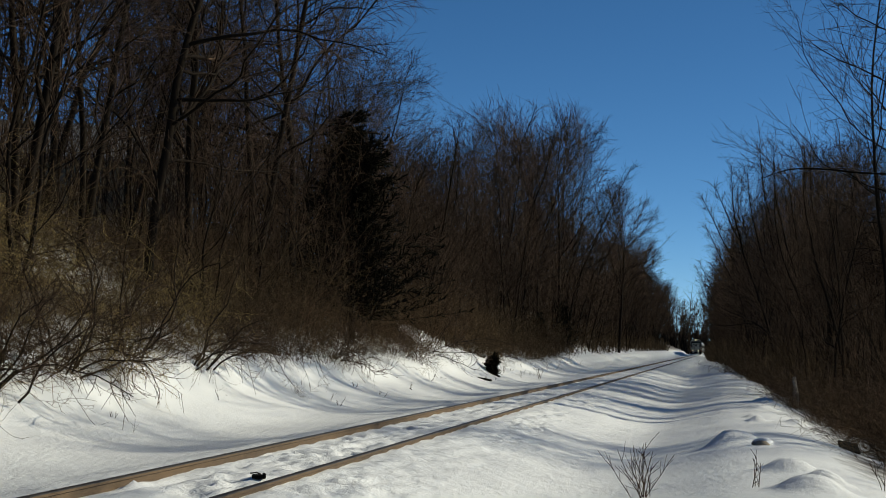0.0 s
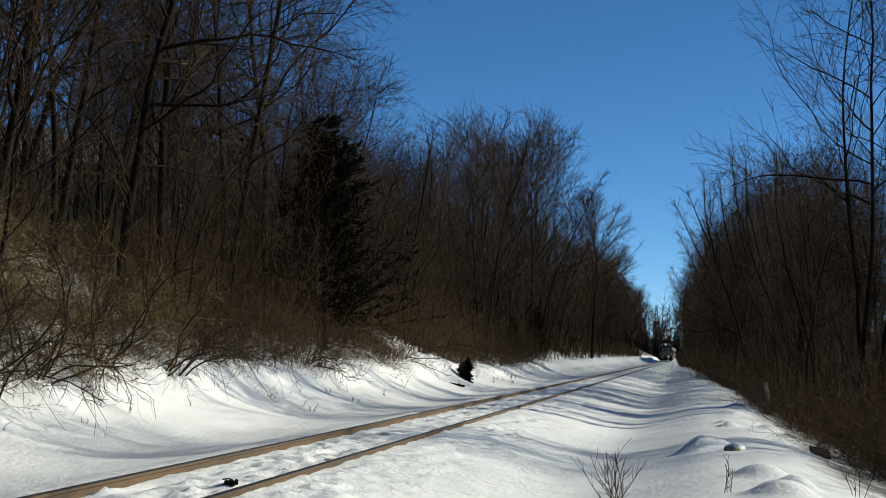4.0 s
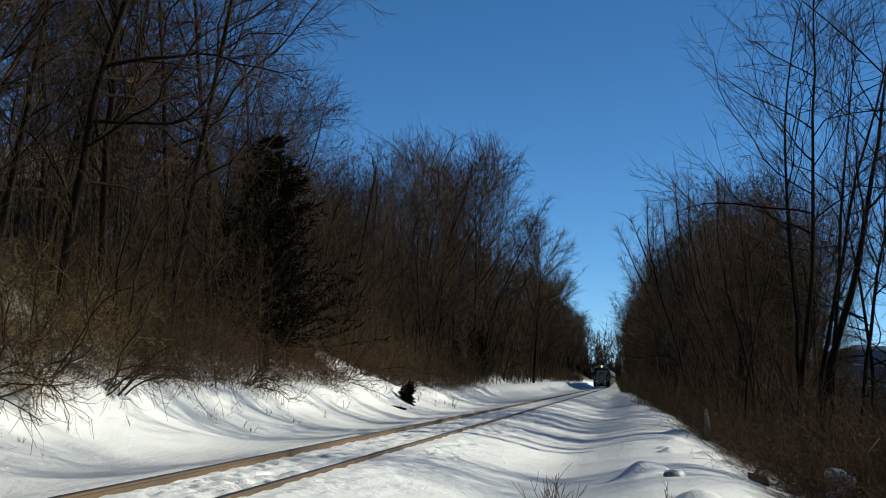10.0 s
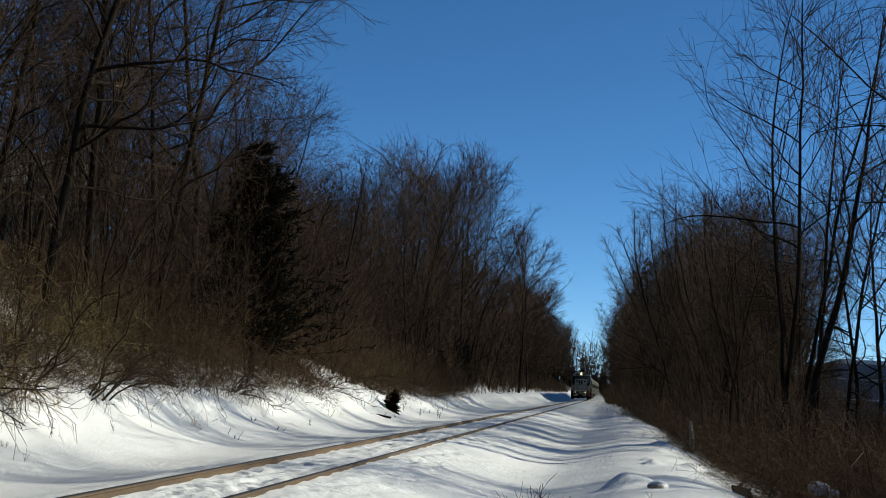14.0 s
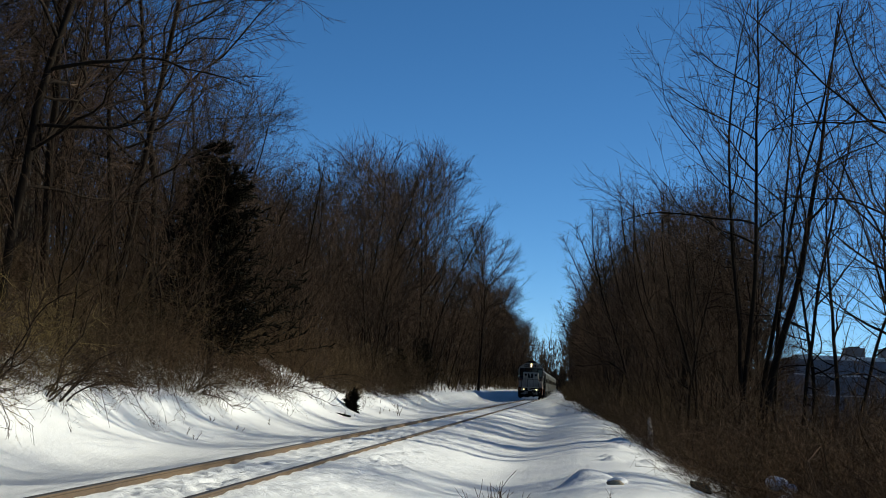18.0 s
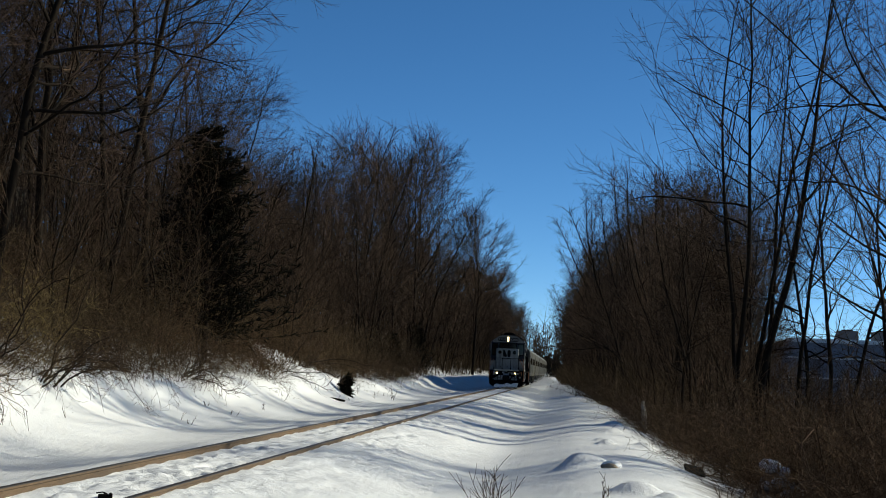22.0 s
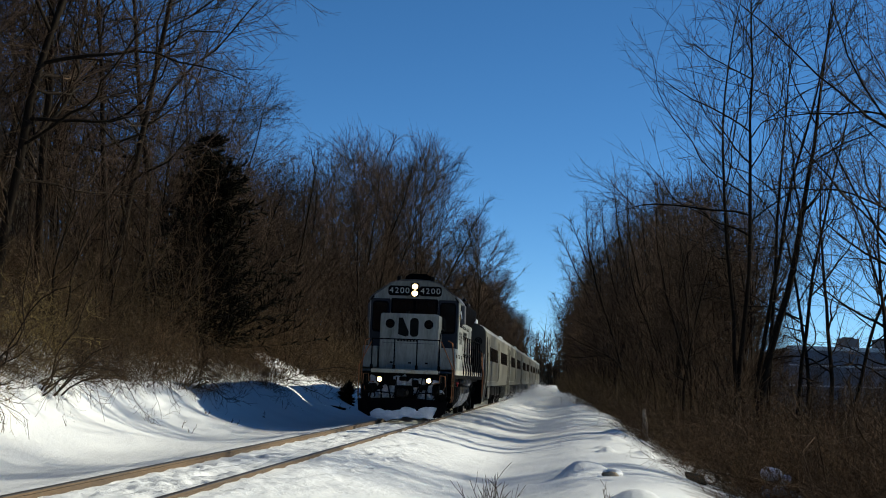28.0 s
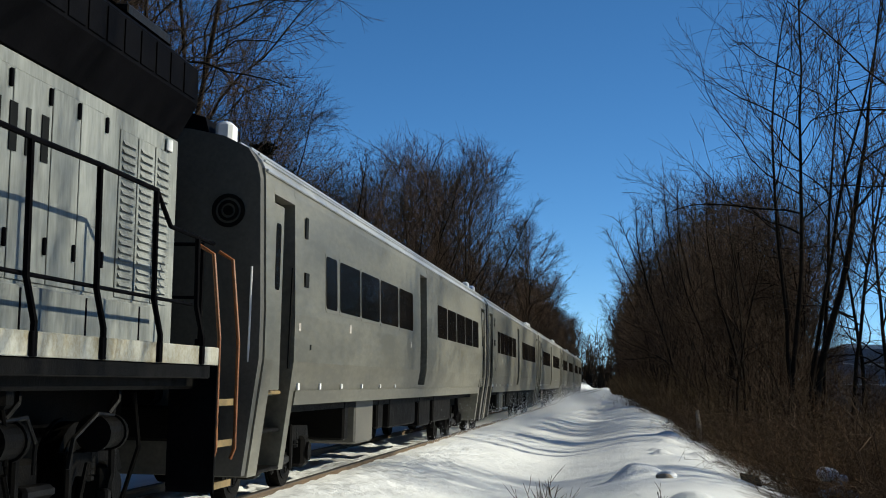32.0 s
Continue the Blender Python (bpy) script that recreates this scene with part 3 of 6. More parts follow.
    for s in (-1, 1):
        d = part("ditch_light", Mesh().disc((s * 0.785, 0.1, 1.29), (0, -1, 0), 0.125, 0.14, 20, inner=0.082).box(s * 0.785 - 0.06, s * 0.785 + 0.06, 0.0, 0.14, 1.38, 1.5, 0.01), BLACK, L)
        part("lens", Mesh().disc((s * 0.785, 0.0, 1.29), (0, -1, 0), 0.078, 0.015, 20), GLOW, d, "lit yellow-white lamp")
        part("lever_bracket", Mesh().tube([(s * 0.95, -0.02, 1.2), (s * 1.12, -0.03, 1.22), (s * 1.14, -0.03, 1.46), (s * 1.3, -0.02, 1.45), (s * 1.32, 0.0, 1.15), (s * 1.24, 0.02, 0.95)], 0.016, 6), RAILORANGE, L, "orange bent lever")
        # corner steps
        for e, y0 in ((0, 0.30), (1, 17.05)):
            part("step_well", Mesh().box(min(s * 1.05, s * 1.09), max(s * 1.05, s * 1.09), y0, y0 + 0.72, 0.40, 1.54).box(min(s * 1.06, s * 1.5), max(s * 1.06, s * 1.5), y0 + (0.70 if e == 0 else -0.02), y0 + (0.74 if e == 0 else 0.02), 0.35, 1.54), BLACK, L)
            for z in (0.42, 0.80, 1.18):
                st = part("step", Mesh().box(min(s * 1.10, s * 1.46), max(s * 1.10, s * 1.46), y0 + 0.04, y0 + 0.68, z - 0.03, z, 0.008), GRIME, L)
                part("step_edge", Mesh().box(min(s * 1.462, s * 1.48), max(s * 1.462, s * 1.48), y0 + 0.04, y0 + 0.68, z - 0.05, z + 0.012), STEPYELLOW, st, "worn yellow edge")
            for y in (y0 + 0.02, y0 + 0.70):
                lean = 0.25 if e == 0 and y < y0 + 0.3 else 0.0
                part("grab_rail", Mesh().tube([(s * 1.46, y, 0.62), (s * 1.50, y, 0.72), (s * 1.50, y, 1.72), (s * 1.24, y + lean * 0.2, 2.28), (s * 1.10, y + lean * 0.2, 2.56)] if lean else [(s * 1.46, y, 0.62), (s * 1.50, y, 0.72), (s * 1.50, y, 1.75), (s * 1.42, y, 2.52), (s * 1.28, y, 2.60)], 0.019, 7), RAILORANGE, L, "orange step handrail")
    # front and rear handrails
    for yr, zr in ((0.10, 2.60), (17.88, 2.70)):
        part("end_rail", Mesh().tube([(-1.08, yr, zr - 0.02), (1.08, yr, zr - 0.02)], 0.019, 7), BLACK, L)
        for x in (-1.08, -0.36, 0.36, 1.08):
            part("rail_post", Mesh().tube([(x, yr, 1.58), (x, yr, zr)], 0.021, 7).box(x - 0.045, x + 0.045, yr - 0.02, yr + 0.02, 1.6, 1.76, 0.008), BLACK, L)
    part("end_rail", Mesh().tube([(-1.08, 17.88, 2.16), (1.08, 17.88, 2.16)], 0.016, 7), BLACK, L)
    # short hood (nose)
    N = Mesh().prism(rounded(-0.95, 0.95, 1.58, 3.44, 0.09), 0.97, 2.3).prism(rounded(-0.87, 0.87, 1.58, 3.36, 0.06), 0.95, 0.972)
    nose = part("nose", N, PAINT, L)
    for x in (-0.63, 0.63):
        c = part("class_lamp", Mesh().disc((x, 0.952, 3.1), (0, -1, 0), 0.15, 0.03, 22, inner=0.09), BLACK, nose)
        part("lens", Mesh().disc((x, 0.95, 3.1), (0, -1, 0), 0.09, 0.012, 18), GLASS, c)
    # the front emblem, as plain dark shapes, and a bar under it
    part("emblem", Mesh().prism([(-0.36, 3.30), (-0.22, 3.30), (-0.02, 2.86), (-0.02, 2.72), (-0.12, 2.69), (-0.36, 2.76)], 0.943, 0.949), MARK, nose, "plain dark emblem shape")
    part("emblem", Mesh().prism(rounded(0.02, 0.30, 2.69, 3.30, 0.12), 0.943, 0.949), MARK, nose, "plain dark emblem shape")
    for q in range(7):
        part("emblem_bar", Mesh().box(-0.38 + q * 0.1, -0.31 + q * 0.1, 0.943, 0.949, 2.53, 2.62), MARK, nose)
    part("nose_door", Mesh().box(0.952, 0.962, 1.15, 1.85, 1.75, 3.05, 0.004), PAINT, nose)
    part("door_window", Mesh().box(0.963, 0.968, 1.38, 1.62, 2.45, 2.85, 0.004), GLASS, nose)
    part("nose_rail", Mesh().tube([(0.98, 1.2, 2.35), (1.03, 1.2, 2.95), (1.03, 2.05, 3.0), (0.98, 2.1, 3.12)], 0.014, 6), BLACK, nose)
    for x in (-0.55, 0.05, 0.6):
        part("latch", Mesh().box(x - 0.05, x + 0.05, 0.93, 0.95, 1.82, 1.87, 0.01), BLACK, nose)
    part("nose_seam", Mesh().box(-0.86, 0.86, 0.944, 0.949, 2.47, 2.485), SLATE, nose)
    part("bell", Mesh().disc((-0.1, 1.3, 3.44), (0, 0, 1), 0.05, 0.09, 10), IRON, nose)
    # cab
    out = [(-1.5, 1.6), (1.5, 1.6), (1.5, 3.93), (1.38, 4.08), (0.80, 4.50), (0.5, 4.58), (0, 4.61), (-0.5, 4.58), (-0.80, 4.50), (-1.38, 4.08), (-1.5, 3.93)]
    cab = part("cab", Mesh().prism(out, 2.3, 4.58), PAINT, L)
    roof = [(1.53, 3.92), (1.53, 3.96), (1.40, 4.12), (0.81, 4.54), (0.5, 4.62), (0, 4.65)]
    roof = roof + [(-x, z) for x, z in roof[-2::-1]] + [(-x, z - 0.03) for x, z in roof[1:]] + [(x, z - 0.03) for x, z in roof[-2:0:-1]]
    part("roof", Mesh().prism(roof, 2.22, 4.66), SLATE, cab)
    part("cab_front", Mesh().prism(rounded(-0.79, 0.79, 3.40, 4.0, 0.05), 2.291, 2.2985), BLACK, cab, "black windshield surround")
    for x0, x1 in ((-0.72, -0.04), (0.04, 0.72)):
        part("windshield", Mesh().prism(rounded(x0, x1, 3.47, 3.95, 0.07), 2.278, 2.29), GLASS, cab)
        part("wiper", Mesh().tube([((x0 + x1) / 2, 2.27, 3.98), ((x0 + x1) / 2 + 0.08, 2.265, 3.72)], 0.008, 5), BLACK, cab)
    for s in (-1, 1):
        a, b = sorted((s * 0.80, s * 1.46))
        part("door", Mesh().prism(rounded(a, b, 1.72, 3.98, 0.06), 2.27, 2.297), DOORBLUE, cab, "dark navy cab front door")
        part("door_gasket", Mesh().prism(rounded(a + 0.06, b - 0.06, 2.86, 3.9, 0.12), 2.262, 2.272), BLACK, cab)
        part("door_window", Mesh().prism(rounded(a + 0.1, b - 0.1, 2.92, 3.84, 0.09), 2.256, 2.266), GLASS, cab)
        part("corner_trim", Mesh().prism([(s * 1.50, 3.92), (s * 1.385, 4.075), (s * 1.345, 4.05), (s * 1.45, 3.90)], 2.255, 2.30), BLACK, cab)
        bd = part("number_board", Mesh().prism(rounded(min(s * 0.14, s * 0.90), max(s * 0.14, s * 0.90), 4.09, 4.42, 0.1), 2.26, 2.297), BLACK, cab)
        lettering("4200", 0.27, 1.12, WHITE, bd, pose(s * 0.52, 2.256, 4.255))
        lettering("4200", 0.60, 1.12, MARK, cab, pose(s * 1.504, 3.32, 2.73, 0, 0, 90 * s))
        x0, x1 = sorted((s * 1.50, s * 1.515))
        part("side_window", Mesh().prism(rounded(2.95, 3.95, 3.18, 3.88, 0.05), x0, x1, "x"), BLACK, cab)
        x0, x1 = sorted((s * 1.515, s * 1.522))
        part("window_pane", Mesh().prism(rounded(3.42, 3.9, 3.24, 3.82, 0.03), x0, x1, "x"), GLASS, cab)
        x0, x1 = sorted((s * 1.52, s * 1.66))
        part("wind_deflector", Mesh().box(x0, x1, 2.98, 3.38, 3.22, 3.86, 0.03), SLATE, cab, "grey-blue window wing")
        part("arm_rest", Mesh().box(min(s * 1.5, s * 1.56), max(s * 1.5, s * 1.56), 2.95, 4.0, 3.12, 3.17, 0.015), IRON, cab)
        if s > 0:
            part("mirror", Mesh().tube([(s * 1.5, 2.32, 3.50), (s * 1.60, 1.90, 3.60), (s * 1.64, 1.74, 3.36)], 0.018, 6), REFLECT, cab, "pale mirror bracket")
        part("builder_plate", Mesh().disc((s * 1.502, 2.66, 3.45), (s, 0, 0), 0.13, 0.008, 18), STEPYELLOW, cab, "oval yellowed plate")
        # boxes beside the nose and under the cab
        x0, x1 = sorted((s * 1.02, s * 1.503))
        bx = part("side_box", Mesh().box(x0, x1, 1.02, 4.75, 1.66, 2.36, 0.012), PAINT, L)
        for y0 in (1.06, 1.78, 2.5, 3.4):
            a, b = sorted((s * 1.503, s * 1.512))
            part("box_door", Mesh().box(a, b, y0, y0 + (0.66 if y0 < 2.4 else 0.84), 1.72, 2.30, 0.004), PAINT, bx)
            part("latch", Mesh().box(min(s * 1.512, s * 1.53), max(s * 1.512, s * 1.53), y0 + 0.5, y0 + 0.56, 2.05, 2.18, 0.006), BLACK, bx)
        # long hood side
        x0, x1 = sorted((s * 0.952, s * 0.962))
        y = 4.72
        k = 0
        while y < 17.2:
            w = (0.62, 0.60, 0.72, 0.58)[k % 4]
            top = 3.66 if y < 11.1 else 3.50
            if y + w < 15.74:
                part("hood_door", Mesh().box(x0, x1, y + 0.012, y + w - 0.012, 2.04, top, 0.004), PAINT, L)
                for z in (2.25, 3.35):
                    part("latch", Mesh().box(min(s * 0.962, s * 0.985), max(s * 0.962, s * 0.985), y + w - 0.09, y + w - 0.05, z, z + 0.13, 0.006), BLACK, L)
            k += 1
            y += w
        part("lower_duct", Mesh().box(min(s * 0.95, s * 1.12), max(s * 0.95, s * 1.12), 4.78, 16.2, 1.62, 1.99, 0.01), PAINT, L)
        for y in np.arange(5.9, 16.2, 1.25):
            part("duct_seam", Mesh().box(min(s * 1.12, s * 1.126), max(s * 1.12, s * 1.126), y - 0.012, y + 0.012, 1.64, 1.97), BLACK, L)
        for y0, nz in ((15.72, 18), (16.2, 18), (16.68, 18)):
            lv = part("louvre_panel", Mesh().box(x0, x1, y0, y0 + 0.44, 2.04, 3.45, 0.004), PAINT, L)
            for q in range(nz):
                z = 2.15 + q * 0.07
                part("louvre", Mesh().prism([(s * 0.962, z), (s * 0.985, z - 0.012), (s * 0.962, z + 0.028)], y0 + 0.05, y0 + 0.39), PAINT, lv)
        # stripes across the doors
        st = ((ORANGE, 6.30, 7.25, 6.95, 8.10, "orange stripe"), (PINK, 7.25, 7.90, 8.10, 8.72, "red-pink stripe"), (BLUE, 7.90, 8.82, 8.72, 9.85, "blue stripe"))
        x0, x1 = sorted((s * 0.966, s * 0.971))
        for mat, a, b, c, d, lab in st:
            bow = 0.18
            part("stripe", Mesh().prism([(c, 2.01), (d, 2.01), ((b + d) / 2 - bow, 2.9), (b, 3.72), (a, 3.72), ((a + c) / 2 - bow, 2.9)], x0, x1, "x"), mat, L, lab)
        # the maker's side lettering as plain bars
        for a, b in ((11.25, 11.52), (11.62, 11.95)):
            part("emblem", Mesh().prism([(a, 2.72), (b, 2.72), (b + 0.02, 3.34), (a + 0.02, 3.34)], x0, x1, "x"), MARK, L)
        for q in range(7):
            part("emblem_bar", Mesh().box(x0, x1, 12.3 + q * 0.285, 12.43 + q * 0.285 - 0.05 * (q == 5), 2.92, 3.26), MARK, L, "plain dark bar in place of lettering")
        # handrails along the walkway
        ys = [4.90, 6.25, 7.5, 8.85, 10.15, 11.4, 12.65, 13.9, 15.2, 16.4]
        part("handrail", Mesh().tube([(s * 1.44, 4.72, 3.55), (s * 1.46, 4.9, 2.88)] + [(s * 1.46, y, 2.88 - 0.01 * (i % 2)) for i, y in enumerate(ys[1:9])] + [(s * 1.46, 15.6, 2.62), (s * 1.46, 16.9, 2.60)], 0.02, 7), BLACK, L)
        part("handrail", Mesh().tube([(s * 1.46, 4.9, 2.25), (s * 1.46, 10.9, 2.25), (s * 1.42, 11.4, 2.02), (s * 1.42, 16.4, 2.02)], 0.017, 6), BLACK, L)
        for y in ys:
            top = 2.88 if y < 15.4 else 2.6
            part("rail_post", Mesh().tube([(s * 1.535, y, 1.52), (s * 1.535, y, 1.72), (s * 1.47, y, 2.0), (s * 1.46, y, top)], 0.024, 7).box(min(s * 1.52, s * 1.55), max(s * 1.52, s * 1.55), y - 0.04, y + 0.04, 1.5, 1.66, 0.006), BLACK, L)
        # underframe gear
        part("air_reservoir", Mesh().tube([(s * 1.24, 7.55, 1.26), (s * 1.24, 7.62, 1.26), (s * 1.24, 11.6, 1.26), (s * 1.24, 11.67, 1.26)], [0.10, 0.17, 0.17, 0.10], 20), TANKGREY, L, "long grey air reservoir", smooth=True)
        for y in (7.9, 9.6, 11.3):
            part("strap", Mesh().disc((s * 1.24, y, 1.26), (0, 1, 0), 0.178, 0.04, 20, inner=0.171), BLACK, L)
        part("fuel_filler", Mesh().tube([(s * 1.36, 5.35, 1.38), (s * 1.38, 5.38, 1.22), (s * 1.34, 5.5, 1.08)], 0.035, 8), IRON, L)
        part("tank_gauge", Mesh().disc((s * 1.425, 7.1, 0.92), (s, 0, 0), 0.075, 0.01, 14), BLACK, L)
        for y, z in ((5.0, 1.3), (6.4, 1.32), (6.9, 1.3), (12.2, 1.28), (12.5, 1.22), (12.9, 1.3)):
            part("valve", Mesh().box(min(s * 1.08, s * 1.26), max(s * 1.08, s * 1.26), y, y + 0.18, z - 0.14, z + 0.08, 0.03).tube([(s * 1.2, y + 0.09, z - 0.1), (s * 1.24, y + 0.12, z - 0.35), (s * 1.2, y + 0.2, z - 0.5)], 0.02, 6), GRIME if y != 6.4 else RED, L)
    # lamps over the windshield
    hl = part("headlight", Mesh().prism(rounded(-0.14, 0.14, 4.06, 4.52, 0.06), 2.22, 2.297), BLACK, L)
    for z in (4.17, 4.40):
        part("lens", Mesh().disc((0, 2.22, z), (0, -1, 0), 0.098, 0.015, 20), GLOW, hl, "lit yellow-white lamp")
    # roof gear of the cab
    for x in (-0.58, 0.56):
        part("beacon", Mesh().disc((x, 2.7, 4.6), (0, 0, 1), 0.085, 0.17, 14).disc((x, 2.7, 4.58), (0, 0, 1), 0.12, 0.03, 14), IRON, L, "pale cylinder beacon")
    part("roof_unit", Mesh().prism([(-0.42, 4.6), (0.5, 4.6), (0.46, 4.8), (0.3, 4.88), (-0.25, 4.88), (-0.40, 4.78)], 2.9, 3.9), BLACK, L)
    part("air_horn", Mesh().tube([(0.1, 2.75, 4.7), (0.1, 3.1, 4.72)], [0.06, 0.025], 10).tube([(-0.1, 2.85, 4.72), (-0.1, 3.1, 4.73)], [0.05, 0.02], 10), BLACK, L)
    # long hood
    part("hood", Mesh().prism(rounded(-0.95, 0.95, 1.58, 3.80, 0.05), 4.58, 11.3).prism(rounded(-0.95, 0.95, 1.58, 3.62, 0.03), 11.3, 17.35), PAINT, L)
    part("hood_band", Mesh().prism([(-0.955, 3.72), (0.955, 3.72), (0.955, 3.83), (-0.955, 3.83)], 4.9, 11.29), SLATE, L)
    part("upper_hood", Mesh().prism([(-0.93, 3.80), (0.93, 3.80), (0.93, 4.2), (0.78, 4.4), (-0.78, 4.4), (-0.93, 4.2)], 4.6, 6.7), TANKGREY, L)
    part("radiator_hood", Mesh().prism([(-0.90, 3.81), (0.90, 3.81), (1.06, 4.0), (1.06, 4.26), (0.80, 4.46), (-0.80, 4.46), (-1.06, 4.26), (-1.06, 4.0)], 6.7, 11.3).prism([(-0.96, 3.625), (0.96, 3.625), (1.14, 3.95), (1.14, 4.28), (0.84, 4.52), (-0.84, 4.52), (-1.14, 4.28), (-1.14, 3.95)], 11.3, 17.3), BLACK, L, "black flared radiator hood")
    part("hood_roof", Mesh().prism([(-0.9, 4.50), (0.9, 4.50), (0.76, 4.57), (-0.76, 4.57)], 11.32, 17.2), BLACK, L, "black roof panel")
    for y, z in ((8.2, 4.46), (13.2, 4.57), (15.6, 4.57)):
        part("roof_fan", Mesh().disc((0, y, z), (0, 0, 1), 0.62, 0.07, 26), SLATE, L)
    for s in (-1, 1):
        for q in range(14):
            y = 11.5 + q * 0.41
            part("radiator_slat", Mesh().box(min(s * 1.14, s * 1.152), max(s * 1.14, s * 1.152), y, y + 0.35, 3.98, 4.26, 0.004), BLACK, L)
    part("roof_antenna", Mesh().tube([(0.7, 15.7, 4.5), (0.7, 15.7, 4.80)], 0.02, 6).box(0.62, 0.78, 15.6, 15.8, 4.66, 4.75, 0.02), BLACK, L)
    part("roof_grille", Mesh().box(0.5, 0.88, 16.0, 17.2, 4.5, 4.60, 0.01), IRON, L)
    part("marker_lamp", Mesh().box(0.962, 0.985, 16.95, 17.1, 3.46, 3.58, 0.01), REFLECT, L)
    # tank, trucks
    tank = [(-1.42, 1.10), (1.42, 1.10), (1.42, 0.86), (1.34, 0.60), (1.15, 0.38), (0.85, 0.26), (-0.85, 0.26), (-1.15, 0.38), (-1.34, 0.60), (-1.42, 0.86)]
    part("fuel_tank", Mesh().prism(tank, 5.3, 10.1).prism([(x * 0.97, z) for x, z in tank], 5.24, 10.16), TANKGREY, L, "grey fuel tank with grimy streaks")
    for y in (5.6, 9.5):
        part("tank_hanger", Mesh().box(-1.2, 1.2, y, y + 0.3, 1.08, 1.3), GRIME, L)
    wheels = [(w, 0.508) for yc in (3.55, 14.05) for w in truck(L, yc, 2.74, 0.508)]
    return L, wheels


